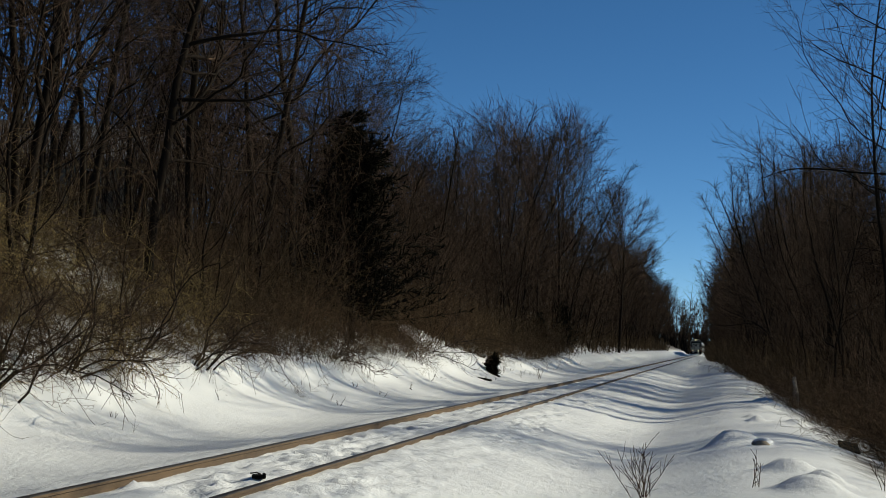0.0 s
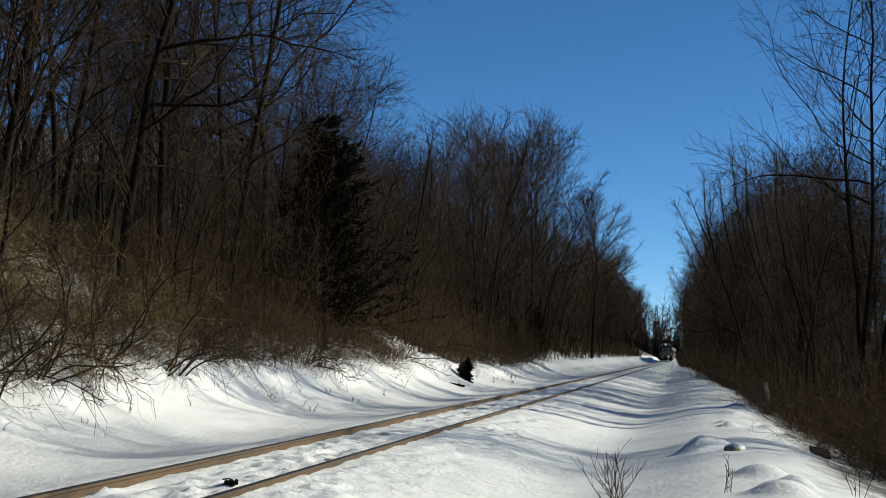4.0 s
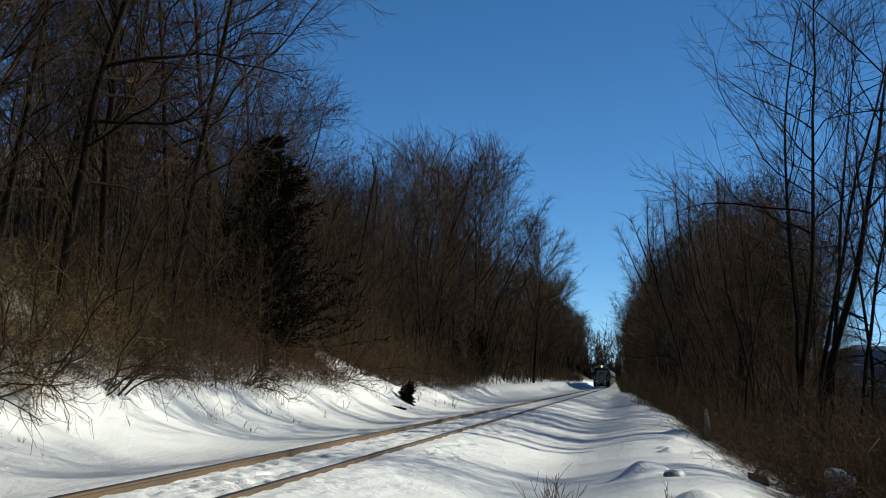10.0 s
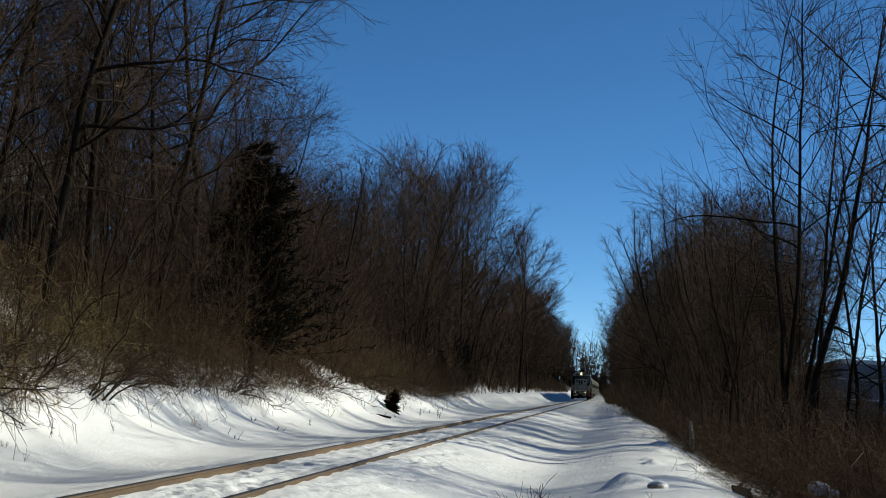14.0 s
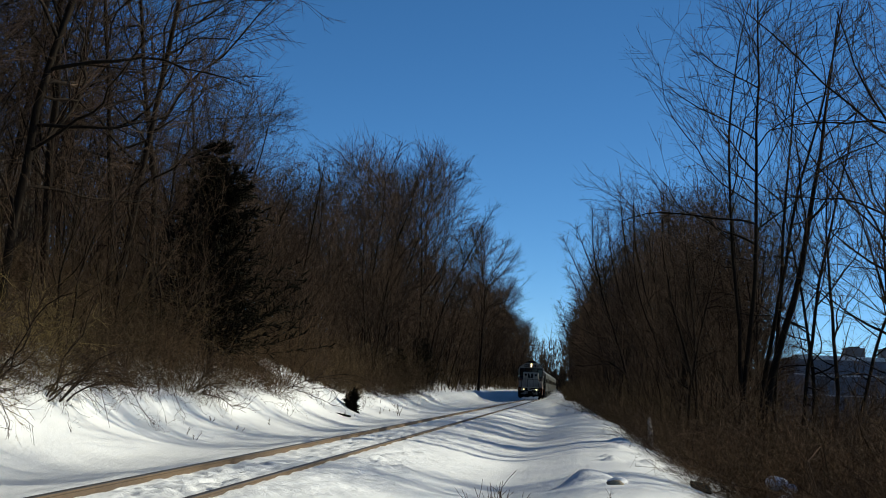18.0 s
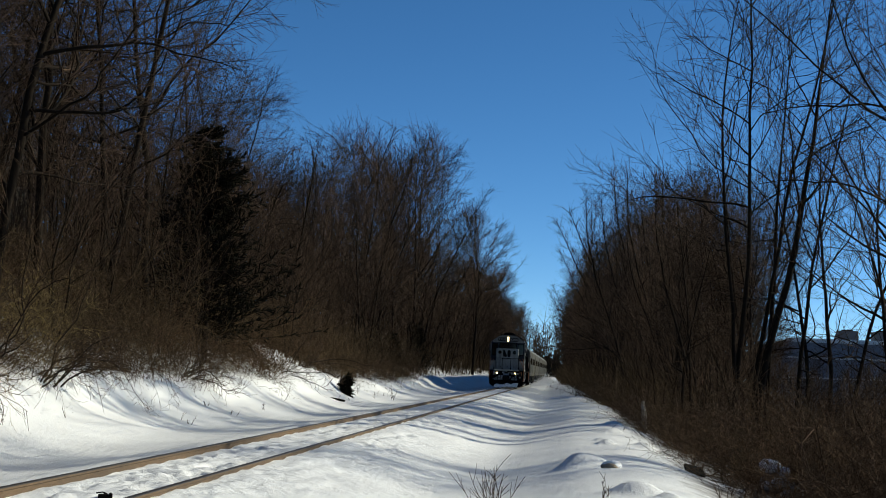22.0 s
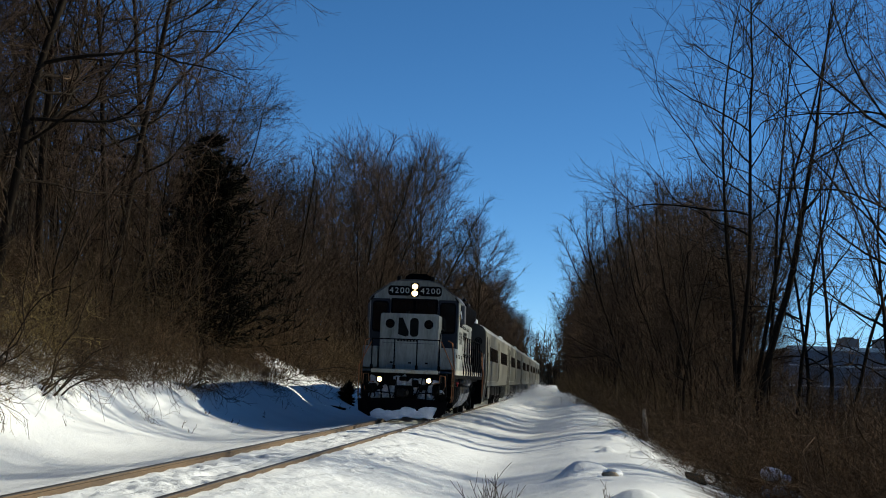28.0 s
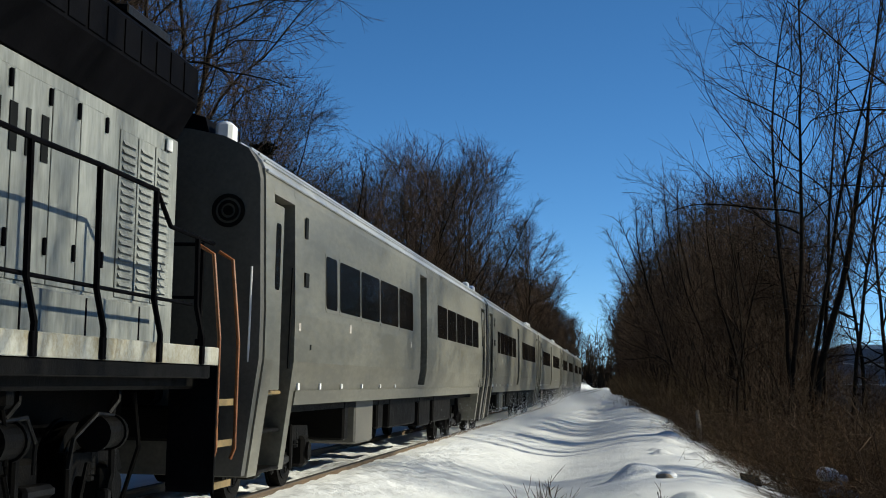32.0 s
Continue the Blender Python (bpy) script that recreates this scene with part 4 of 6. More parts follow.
def passenger_car(label):
    c = thing("passenger_car", pose(TRACK, 450, 0), label, "passenger car", "passenger cars of the train")
    side = [(1.60, 1.58), (1.60, 2.10), (1.555, 3.40), (1.54, 3.52)]
    low = [(1.53, 1.12), (1.60, 1.58)]
    arch = [(1.50, 3.60), (1.38, 3.72), (1.15, 3.82), (0.8, 3.89), (0.4, 3.93), (0, 3.94)]

    def hull(pts):
        return pts + [(-x, z) for x, z in pts[::-1]]
    # shell between the vestibules, and the deeper vestibule ends
    skirt = [(1.46, 0.40), (1.60, 1.58)] + side[1:]
    for y0, y1 in ((2.0, 12.2), (13.1, 23.9)):
        part("side_shell", Mesh().prism(hull(low[:1] + side), y0, y1), STEEL, c)
    for y0, y1 in ((0.42, 0.80), (1.78, 2.0), (23.9, 24.15), (25.1, 25.48)):
        part("door_post", Mesh().prism(hull(skirt), y0, y1), STEEL, c)
    for y0, y1 in ((0.8, 1.78), (12.2, 13.1), (24.15, 25.1)):
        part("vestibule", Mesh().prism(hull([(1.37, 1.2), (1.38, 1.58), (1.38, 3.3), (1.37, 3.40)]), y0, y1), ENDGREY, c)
        part("door_header", Mesh().prism(hull([(1.562, 3.30), (1.54, 3.52)]), y0, y1), STEEL, c)
    part("door_sill", Mesh().prism(hull([(1.53, 1.12), (1.56, 1.32)]), 12.2, 13.1), STEEL, c)
    ra = hull([(1.54, 3.52)] + arch)
    part("roof", Mesh().prism(ra, 0.42, 25.48), ROOFSTEEL, c, "bright fluted steel roof")
    for s in (-1, 1):
        for x, z in ((1.512, 3.605), (1.45, 3.672), (1.36, 3.735), (1.25, 3.785), (1.1, 3.838)):
            part("roof_rib", Mesh().tube([(s * x, 0.5, z), (s * x, 25.4, z)], 0.014, 5), ROOFSTEEL, c)
        part("gutter", Mesh().tube([(s * 1.558, 0.45, 3.50), (s * 1.558, 25.45, 3.50)], 0.016, 5), ROOFSTEEL, c)
        part("side_rail", Mesh().prism([(s * 1.53, 1.10), (s * 1.56, 1.10), (s * 1.585, 1.26), (s * 1.55, 1.26)], 2.0, 23.9), STEEL, c, "bright lower side rail")
        # windows with frames
        for y0, y1 in ((3.5, 4.2), (4.4, 5.88), (5.98, 7.54), (7.65, 9.42), (9.56, 11.14), (14.7, 16.28), (16.42, 18.05), (18.2, 19.85), (20.0, 21.6), (21.75, 23.2)):
            m = Mesh()
            for pts, d in ((rounded(y0 - 0.045, y1 + 0.045, 2.20, 2.93, 0.09), 0.004), (rounded(y0, y1, 2.245, 2.885, 0.07), 0.010)):
                lean = lambda z: s * (1.60 - (z - 2.10) * 0.0346 + d)
                n = len(pts)
                v = [(lean(z), y, z) for y, z in pts] + [(lean(z) - s * 0.03, y, z) for y, z in pts]
                f = [tuple(range(n)), tuple(range(2 * n - 1, n - 1, -1))] + [(i, (i + 1) % n, n + (i + 1) % n, n + i) for i in range(n)]
                if d < 0.006:
                    w = part("window", Mesh().add(v, f), STEEL, c)
                else:
                    part("pane", Mesh().add(v, f), GLASS, w)
        # side doors
        for y0, y1, z0, leaf in ((0.80, 1.78, 0.45, 1), (12.2, 13.1, 1.36, 1), (24.15, 25.1, 0.45, -1)):
            a, b = sorted((s * 1.415, s * 1.425) if z0 < 1 else (s * 1.385, s * 1.395))
            # a black sheet paints in the shade of the open doorway
            part("door_shade", Mesh().box(a, b, y0 + 0.02, y1 - 0.02, max(z0, 1.22), 3.29), BLACK, c, "black sheet for the shade in the door opening")
            a, b = sorted((s * 1.50, s * 1.55) if z0 < 1 else (s * 1.40, s * 1.43))
            d = part("side_door", Mesh().box(a, b, *((y0 + 0.03, y0 + 0.52) if leaf > 0 else (y1 - 0.52, y1 - 0.03)), max(z0, 1.27), 3.22, 0.01), STEEL, c)
            e = s * (1.554 if z0 < 1 else 1.434)
            ym = y0 + 0.275 if leaf > 0 else y1 - 0.275
            part("door_window", Mesh().prism(rounded(ym - 0.11, ym + 0.11, 2.32, 3.02, 0.05), min(e, e - s * 0.006), max(e, e - s * 0.006), "x"), GLASS, d)
            if z0 < 1:
                for z in (0.45, 0.86, 1.26):
                    part("door_step", Mesh().box(min(s * 1.15, s * 1.47), max(s * 1.15, s * 1.47), y0 + 0.02, y1 - 0.02, z - 0.04, z, 0.01), STEPYELLOW if z > 1 else GRIME, c)
                part("door_grab", Mesh().tube([(s * 1.55, y1 - 0.06, 1.5), (s * 1.57, y1 - 0.06, 2.6)], 0.014, 6), IRON, c)
        part("door_slot", Mesh().box(min(s * 1.575, s * 1.585), max(s * 1.575, s * 1.585), 2.28, 2.42, 2.98, 3.22, 0.004), MARK, c)
        for y, z, w, mat in ((2.12, 1.30, 0.10, REFLECT), (3.35, 1.30, 0.09, REFLECT), (4.75, 1.30, 0.08, REFLECT), (6.3, 1.30, 0.07, REFLECT), (7.9, 1.30, 0.07, REFLECT), (9.4, 1.30, 0.06, REFLECT), (1.98, 1.96, 0.11, PLACARD), (5.1, 2.05, 0.14, PLACARD), (10.9, 2.0, 0.12, PLACARD), (2.25, 2.5, 0.2, MARK), (2.6, 1.75, 0.08, MARK)):
            e = s * (1.603 if z > 1.55 else 1.58)
            part("placard", Mesh().box(min(e, e - s * 0.02), max(e, e - s * 0.02), y, y + w, z - w * 0.35, z + w * 0.45), mat, c)
        # end fittings
        for y, d in ((0.27, -1), (25.63, 1)):
            part("marker_lamp", Mesh().disc((s * 1.22, y - d * 0.13, 3.06), (0, d, 0), 0.17, 0.16, 24, inner=0.13).disc((s * 1.22, y - d * 0.13, 3.06), (0, d, 0), 0.105, 0.165, 20, inner=0.075).disc((s * 1.22, y - d * 0.13, 3.06), (0, d, 0), 0.05, 0.17, 12), GRIME, c)
            part("end_grab", Mesh().tube([(s * 1.47, y, 1.55), (s * 1.49, y + d * 0.05, 2.5)], 0.013, 6), REFLECT, c)
            part("roof_pod", Mesh().box(min(s * 0.94, s * 1.12), max(s * 0.94, s * 1.12), y - d * 0.5 - 0.14, y - d * 0.5 + 0.14, 3.80, 4.04, 0.04), REFLECT, c, "white roof pod")
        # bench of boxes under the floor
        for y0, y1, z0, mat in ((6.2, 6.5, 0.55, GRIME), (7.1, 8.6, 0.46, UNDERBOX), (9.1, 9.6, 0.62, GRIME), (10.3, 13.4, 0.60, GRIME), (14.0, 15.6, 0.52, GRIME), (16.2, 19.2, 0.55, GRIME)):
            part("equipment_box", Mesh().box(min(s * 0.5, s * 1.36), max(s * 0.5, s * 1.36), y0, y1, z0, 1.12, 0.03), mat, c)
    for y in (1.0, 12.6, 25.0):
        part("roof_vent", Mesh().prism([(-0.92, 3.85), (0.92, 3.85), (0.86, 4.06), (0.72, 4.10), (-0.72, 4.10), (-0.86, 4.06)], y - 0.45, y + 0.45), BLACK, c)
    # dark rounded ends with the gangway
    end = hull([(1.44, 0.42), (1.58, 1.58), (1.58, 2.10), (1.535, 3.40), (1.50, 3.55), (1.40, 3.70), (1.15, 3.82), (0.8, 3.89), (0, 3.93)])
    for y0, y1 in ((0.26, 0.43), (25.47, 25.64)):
        part("end_wall", Mesh().prism(end, y0, y1), ENDGREY, c, "dark grey end wall")
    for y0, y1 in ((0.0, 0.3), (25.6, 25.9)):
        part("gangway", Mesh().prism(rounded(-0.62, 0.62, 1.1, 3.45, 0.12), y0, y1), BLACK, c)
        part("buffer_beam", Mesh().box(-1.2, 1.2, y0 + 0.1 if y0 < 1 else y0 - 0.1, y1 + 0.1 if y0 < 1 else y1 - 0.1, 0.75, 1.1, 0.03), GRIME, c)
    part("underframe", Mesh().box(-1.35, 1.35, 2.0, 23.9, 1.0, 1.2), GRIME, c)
    for y in (3.6, 22.3):
        for s in (-1, 1):
            part("air_hose", Mesh().tube([(s * 1.3, y - 1.35, 1.1), (s * 1.34, y - 1.3, 0.7), (s * 1.28, y - 1.15, 0.5), (s * 1.25, y - 0.95, 0.62)], 0.03, 7), BLACK, c)
            part("shock_absorber", Mesh().tube([(s * 1.27, y - 0.95, 1.1), (s * 1.25, y - 0.9, 0.6)], 0.045, 8), IRON, c)
    wheels = [(w, 0.457) for yc in (3.6, 22.3) for w in truck(c, yc, 2.6, 0.457, loco=False)]
    return c, wheels


loco, loco_wheels = locomotive()
first, car_wheels = passenger_car("stainless steel passenger car with dark windows and dark ends")
cars = [first] + [copy_thing(first, pose(TRACK, 450 + 25.9 * k, 0)) for k in range(1, 5)]



def dust():
    """Powder snow whirled up beside the wheels, as fine grains that run with the train."""
    r = np.random.RandomState(77)
    n = 80000
    y = 30 + 118 * r.uniform(0, 1, n) ** 0.75
    out = np.abs(r.normal(0, 1, n))
    rise = r.exponential(1.0, n)
    side = np.where(r.uniform(0, 1, n) < 0.75, 1.0, -1.0)
    swell = 0.30 + 0.70 * np.clip((y - 24) / 60, 0, 1)
    x = side * (1.25 + out * 1.0 * swell)
    z = -0.14 + rise * 0.42 * swell * np.exp(-out * 0.35)
    size = r.uniform(0.0028, 0.006, n) * (1 + (y - 30) / 90)
    c = np.stack([x, y, z], 1)
    tet = np.array([(1, 1, 1), (-1, -1, 1), (-1, 1, -1), (1, -1, -1)], float)
    v = (c[:, None, :] + tet[None] * size[:, None, None]).reshape(-1, 3)
    k = np.arange(n)[:, None] * 4
    f = np.concatenate([k + np.array(t) for t in ((0, 1, 2), (0, 3, 1), (0, 2, 3), (1, 3, 2))])
    me = bpy.data.meshes.new("snow_dust")
    me.from_pydata(v.tolist(), [], f.tolist())
    me.materials.append(CRUST)
    return tagged(new("snow_dust", me), "powder snow whirling beside the moving train", "snow dust", kind="stuff")


powder = dust()

# nose of the locomotive along the track, by the second
NOSE = [(0.0, 432), (9.0, 308), (19.0, 170.5), (23.0, 114.5), (26.0, 73.2), (28.5, 40.1), (29.0, 33.2), (29.5, 26.6), (30.0, 20.3), (30.5, 14.0), (31.0, 7.9), (31.5, 2.0), (32.0, -3.85)]


def nose_at(t):
    return float(lerp(t, NOSE))



# ---- trees and brush: grown stem by stem ----
def stem(r, p, d, length, r0, r1, n, wander, lift):
    """A wandering line of points with a tapering radius."""
    pts, rad = [p.copy()], [r0]
    for k in range(n):
        d = d + np.array([r.normal(0, wander), r.normal(0, wander), r.normal(0, wander) + lift])
        d = d / math.sqrt(d @ d)
        p = p + d * (length / n)
        pts.append(p.copy())
        rad.append(r0 + (r1 - r0) * (k + 1) / n)
    return np.array(pts), np.array(rad)


def turned(d, e):
    return np.array([d[1] * e[2] - d[2] * e[1], d[2] * e[0] - d[0] * e[2], d[0] * e[1] - d[1] * e[0]])


def off_axis(r, d, angle):
    """A direction at an angle from d, turned at random about it."""
    a = turned(d, (0.3, 0.5, 0.81))
    a = a / math.sqrt(a @ a + 1e-12)
    b = turned(d, a)
    t = r.uniform(0, 6.283)
    return d * math.cos(angle) + (a * math.cos(t) + b * math.sin(t)) * math.sin(angle)


def bars(stems, sides):
    """All stems as tapered bars: corners and faces."""
    verts, faces, base = [], [], 0
    ang = np.arange(sides) * 2 * math.pi / sides
    ca, sa = np.cos(ang)[:, None], np.sin(ang)[:, None]
    by_count = {}
    for st in stems:
        by_count.setdefault(len(st[0]), []).append(st)
    for n, group in by_count.items():
        pts = np.stack([g[0] for g in group])
        rad = np.stack([g[1] for g in group])
        d = np.gradient(pts, axis=1)
        d /= np.linalg.norm(d, axis=2)[:, :, None] + 1e-9
        ref = np.where(np.abs(d[:, :1, :1]) < 0.8, np.array([1.0, 0, 0]), np.array([0, 1.0, 0]))
        s = np.cross(d, np.broadcast_to(ref, d.shape))
        s /= np.linalg.norm(s, axis=2)[:, :, None] + 1e-9
        u = np.cross(d, s)
        ring = pts[:, :, None, :] + (s[:, :, None, :] * ca + u[:, :, None, :] * sa) * rad[:, :, None, None]
        verts.append(ring.reshape(-1, 3))
        m = len(group)
        i = base + np.arange(m * n * sides).reshape(m, n, sides)
        j = np.roll(i, -1, axis=2)
        faces.append(np.stack([i[:, :-1], j[:, :-1], j[:, 1:], i[:, 1:]], -1).reshape(-1, 4))
        base += m * n * sides
    return np.concatenate(verts), np.concatenate(faces)


def bar_mesh(name, stems, sides, mat, smooth=True):
    v, f = bars(stems, sides)
    me = bpy.data.meshes.new(name)
    me.vertices.add(len(v))
    me.vertices.foreach_set("co", v.ravel())
    me.loops.add(f.size)
    me.loops.foreach_set("vertex_index", f.ravel().astype(np.int32))
    me.polygons.add(len(f))
    me.polygons.foreach_set("loop_start", np.arange(0, f.size, 4, dtype=np.int32))
    me.polygons.foreach_set("use_smooth", [smooth] * len(f))
    me.materials.append(mat)
    me.update(calc_edges=True)
    return me


def at(pts, rad, s):
    """Place, direction and radius at the fraction s of a stem."""
    q = s * (len(pts) - 1)
    i = min(int(q), len(pts) - 2)
    f = q - i
    d = pts[i + 1] - pts[i]
    return pts[i] * (1 - f) + pts[i + 1] * f, d / math.sqrt(d @ d + 1e-12), rad[i] * (1 - f) + rad[i + 1] * f


def room(p, d, cz, rw, rh):
    """How far from p along d to the edge of an egg-shaped crown."""
    k = np.array([1 / rw, 1 / rw, 1 / rh])
    q, e = (p - np.array([0, 0, cz])) * k, d * k
    a, b, c = e @ e, q @ e, q @ q - 1
    return (-b + math.sqrt(max(0.0, b * b - a * c))) / a if c < 0 else 0.5


def grow_tree(seed, tall, wide=5.5, trunks=1, bare=0.22, limbs=15, boughs=1.05, twigs=2.0, thick=0.010, lean=None, girth=1.0, lite=False, pull=0.0, rise=0.05, special=(), spread=(0.65, 1.05), stout=0.06):
    """A bare broadleaf tree: leaders, limbs, boughs and fine twigs that fill a rounded crown. lean: for each leader its tilt and, if given, foot, bow at the top, height and girth. pull: limbs reach to +x; special: limbs of its own, as (share of height, reach x, y, z)."""
    r = np.random.RandomState(seed)
    wood, fine = [], []
    egg = (tall * (1 + bare) / 2, wide, tall * (1 - bare) / 2 * 1.04)

    def clothe(limb, reach, more=1.0):
        for j in range(int((2 + reach * boughs) * more)):
            u = r.uniform(0.12, 1.0)
            q, d, rr = at(*limb, u)
            d = off_axis(r, d, r.uniform(0.3, 0.85))
            d[2] += 0.12
            d /= math.sqrt(d @ d)
            L = min(room(q, d, *egg) * r.uniform(0.8, 1.1), (reach * 0.55 * (1.15 - 0.6 * u) + 0.7) * r.uniform(0.6, 1.2)) + 0.2
            bough = stem(r, q, d, L, min(rr * 0.6, 0.032), thick * 0.9, 4, 0.17, rise * 0.6)
            fine.append(bough)
            for w in range(int(2 + L * twigs)):
                q3, d3, r3 = at(*bough, r.uniform(0.08, 1.0))
                d3 = off_axis(r, d3, r.uniform(0.35, 0.95))
                tw = stem(r, q3, d3, r.uniform(0.4, 1.5) * (0.6 + tall / 50), thick * 0.85, thick * 0.4, 1 + (w % 3 == 0), 0.15, rise)
                fine.append(tw)
                if not lite and w % 2:
                    q4, d4, r4 = at(*tw, r.uniform(0.2, 0.85))
                    fine.append(stem(r, q4, off_axis(r, d4, r.uniform(0.35, 0.8)), r.uniform(0.3, 0.85), thick * 0.55, thick * 0.35, 1, 0.1, 0.05))

    for k in range(trunks):
        tilt = r.normal(0, 0.05 if trunks == 1 else 0.08, 2) if lean is None else np.array(lean[k][:2])
        d = np.array([tilt[0], tilt[1], 1.0])
        d /= np.linalg.norm(d)
        top = (tall if k == 0 else tall * r.uniform(0.8, 0.97)) * 0.95
        r0 = (0.0105 if trunks == 1 else 0.0080) * tall * r.uniform(0.8, 1.15) * girth
        p = np.array([r.normal(0, 0.14) * (trunks > 1), r.normal(0, 0.14) * (trunks > 1), -0.4])
        if lean and len(lean[k]) > 2:
            p[0], top, r0 = lean[k][2], lean[k][4], r0 * lean[k][5]
        lead = stem(r, p, d, top + 0.4, r0, 0.018, 13, 0.075 if lean is None else 0.05, 0.02)
        if lean and len(lean[k]) > 2:
            lead[0][:, 0] += lean[k][3] * np.linspace(0, 1, 14) ** 2
        wood.append(lead)
        n = max(6, int(limbs / trunks ** 0.55))
        for i in range(n):
            s = min(0.96, bare + (1 - bare) * ((i + r.uniform(0, 0.9)) / n))
            q, dd, rr = at(*lead, s)
            e = off_axis(r, dd, r.uniform(*spread) - 0.36 * s)
            e[0] += pull * r.uniform(0, 1)
            e /= math.sqrt(e @ e)
            reach = min(room(q, e, *egg) * r.uniform(0.7, 1.08), wide * 1.5) + 0.4
            limb = stem(r, q, e, reach, min(rr * r.uniform(0.35, 0.6), stout), thick, 9, 0.17, rise)
            wood.append(limb)
            clothe(limb, reach)
        clothe((lead[0][-4:], lead[1][-4:]), tall * 0.2, 1.2)
    for s, dx, dy, dz in special:
        q, dd, rr = at(*wood[0], s)
        v = np.array([dx, dy, dz], float)
        reach = float(np.linalg.norm(v))
        limb = stem(r, q, v / reach, reach, rr * 0.62, 0.016, 9, 0.10, 0.0)
        wood.append(limb)
        clothe(limb, reach * 0.8, 1.3)
    return wood, fine


def tree_kind(seed, label, group, **k):
    wood, fine = grow_tree(seed, **k)
    ob = thing("tree", pose(0, 0, 0), label, "bare tree", group)
    part("trunk", bar_mesh("trunk", wood, 6, BARK), None, ob)
    part("crown", bar_mesh("crown", fine, 3, TWIG), None, ob, "fine bare twigs")
    return ob


def grow_bush(seed, tall, wide, stems=40, kids=12, thick=0.0065, flop=0.0):
    """A leafless thicket: crooked arching canes in a tangle of side twigs."""
    r = np.random.RandomState(seed)
    canes, out = [], []
    for k in range(stems):
        a, far = r.uniform(0, 6.283), r.uniform(0, 1) ** 0.7
        p = np.array([math.cos(a) * far * wide * 0.42, math.sin(a) * far * wide * 0.42, -0.3])
        d = np.array([math.cos(a) * far * 0.5 + r.normal(0, 0.4), math.sin(a) * far * 0.5 + r.normal(0, 0.4), 1.0])
        d /= np.linalg.norm(d)
        cane = stem(r, p, d, tall * r.uniform(0.45, 1.2), thick * r.uniform(1.1, 2.0), thick * 0.6, 7, 0.30, -0.04 - flop)
        canes.append(cane)
        for j in range(kids):
            q, dd, rr = at(*cane, r.uniform(0.1, 1.0))
            tw = stem(r, q, off_axis(r, dd, r.uniform(0.5, 1.5)), r.uniform(0.25, 0.8) * (0.5 + tall / 5), thick * 0.7, thick * 0.4, 3 if j % 2 else 2, 0.38, 0.0)
            out.append(tw)
            for i in range(1 + j % 2):
                q, dd, rr = at(*tw, r.uniform(0.15, 0.95))
                out.append(stem(r, q, off_axis(r, dd, r.uniform(0.5, 1.4)), r.uniform(0.15, 0.45), thick * 0.5, thick * 0.35, 1, 0.1, 0.0))
    return canes, out


def bush_kind(seed, label, group, tall, wide, mat=None, **k):
    canes, twigs = grow_bush(seed, tall, wide, **k)
    ob = thing("bush", pose(0, 0, 0), label, "bush", group)
    part("cane_clump", bar_mesh("cane_clump", canes, 3, mat or BRUSH), None, ob)
    tagged(part("twig_spray", bar_mesh("twig_spray", twigs, 3, mat or BRUSH), None, ob), "tangle of fine leafless twigs", kind="stuff")
    return ob


def h(x, y):
    return float(height(x, y))


FOREST = "bare trees along the track"
kinds = [tree_kind(11, "tall bare tree with a dark trunk and sweeping branches", FOREST, tall=20, wide=5.2, trunks=2, limbs=34, bare=0.16, pull=0.5, boughs=1.35, twigs=2.6, thick=0.0085, girth=0.8, rise=0.02, spread=(0.85, 1.4)),
         tree_kind(12, "tall bare tree with a wide twiggy crown", FOREST, tall=20, wide=5.6, limbs=32, bare=0.14, pull=0.5, boughs=1.4, twigs=2.6, thick=0.0085, girth=0.75, rise=0.01, spread=(0.9, 1.45)),
         tree_kind(13, "bare tree with several stems from one foot", FOREST, tall=20, wide=4.6, trunks=3, limbs=34, bare=0.2, pull=0.4, boughs=1.2, twigs=2.4, thick=0.0085, girth=0.8, rise=0.03, spread=(0.7, 1.3)),
         tree_kind(14, "slender bare tree with upswept branches", FOREST, tall=20, wide=3.4, limbs=26, bare=0.16, girth=0.7, rise=0.09, boughs=1.3, twigs=2.3, thick=0.0085, spread=(0.45, 0.9)),
         tree_kind(15, "young bare tree with dense fine twigs", FOREST, tall=10, wide=3.4, trunks=2, limbs=18, bare=0.1, thick=0.010, lite=True, twigs=1.8, boughs=1.15)]
farther = [tree_kind(16, "bare tree with an open twiggy crown", FOREST, tall=20, wide=4.8, limbs=24, twigs=1.9, boughs=1.5, thick=0.013, lite=True, bare=0.14, rise=0.06, spread=(0.6, 1.1), girth=0.8),
           tree_kind(17, "bare tree with a rounded twiggy crown", FOREST, tall=20, wide=5.4, limbs=24, twigs=1.8, boughs=1.3, thick=0.013, lite=True, bare=0.18, rise=0.05, spread=(0.7, 1.2), girth=0.8),
           tree_kind(18, "young bare tree crowded with upright twigs", FOREST, tall=10, wide=3.2, limbs=14, twigs=1.8, boughs=1.2, thick=0.013, lite=True, bare=0.08, rise=0.08)]
round_tree = tree_kind(19, "lone bare tree with a round crown forward of the wood", FOREST, tall=22, wide=5.6, limbs=40, twigs=2.6, boughs=2.0, thick=0.015, lite=True, bare=0.24, rise=0.04, spread=(0.6, 1.15))
BRUSHES = "leafless brush beside the track"
RUSTY = material("rusty_twig", (0.080, 0.049, 0.029), 0.85, vary=0.45, scale=0.5, grain=6, bump=0.0, spec=0.04, islands=(0.3, 1.7))
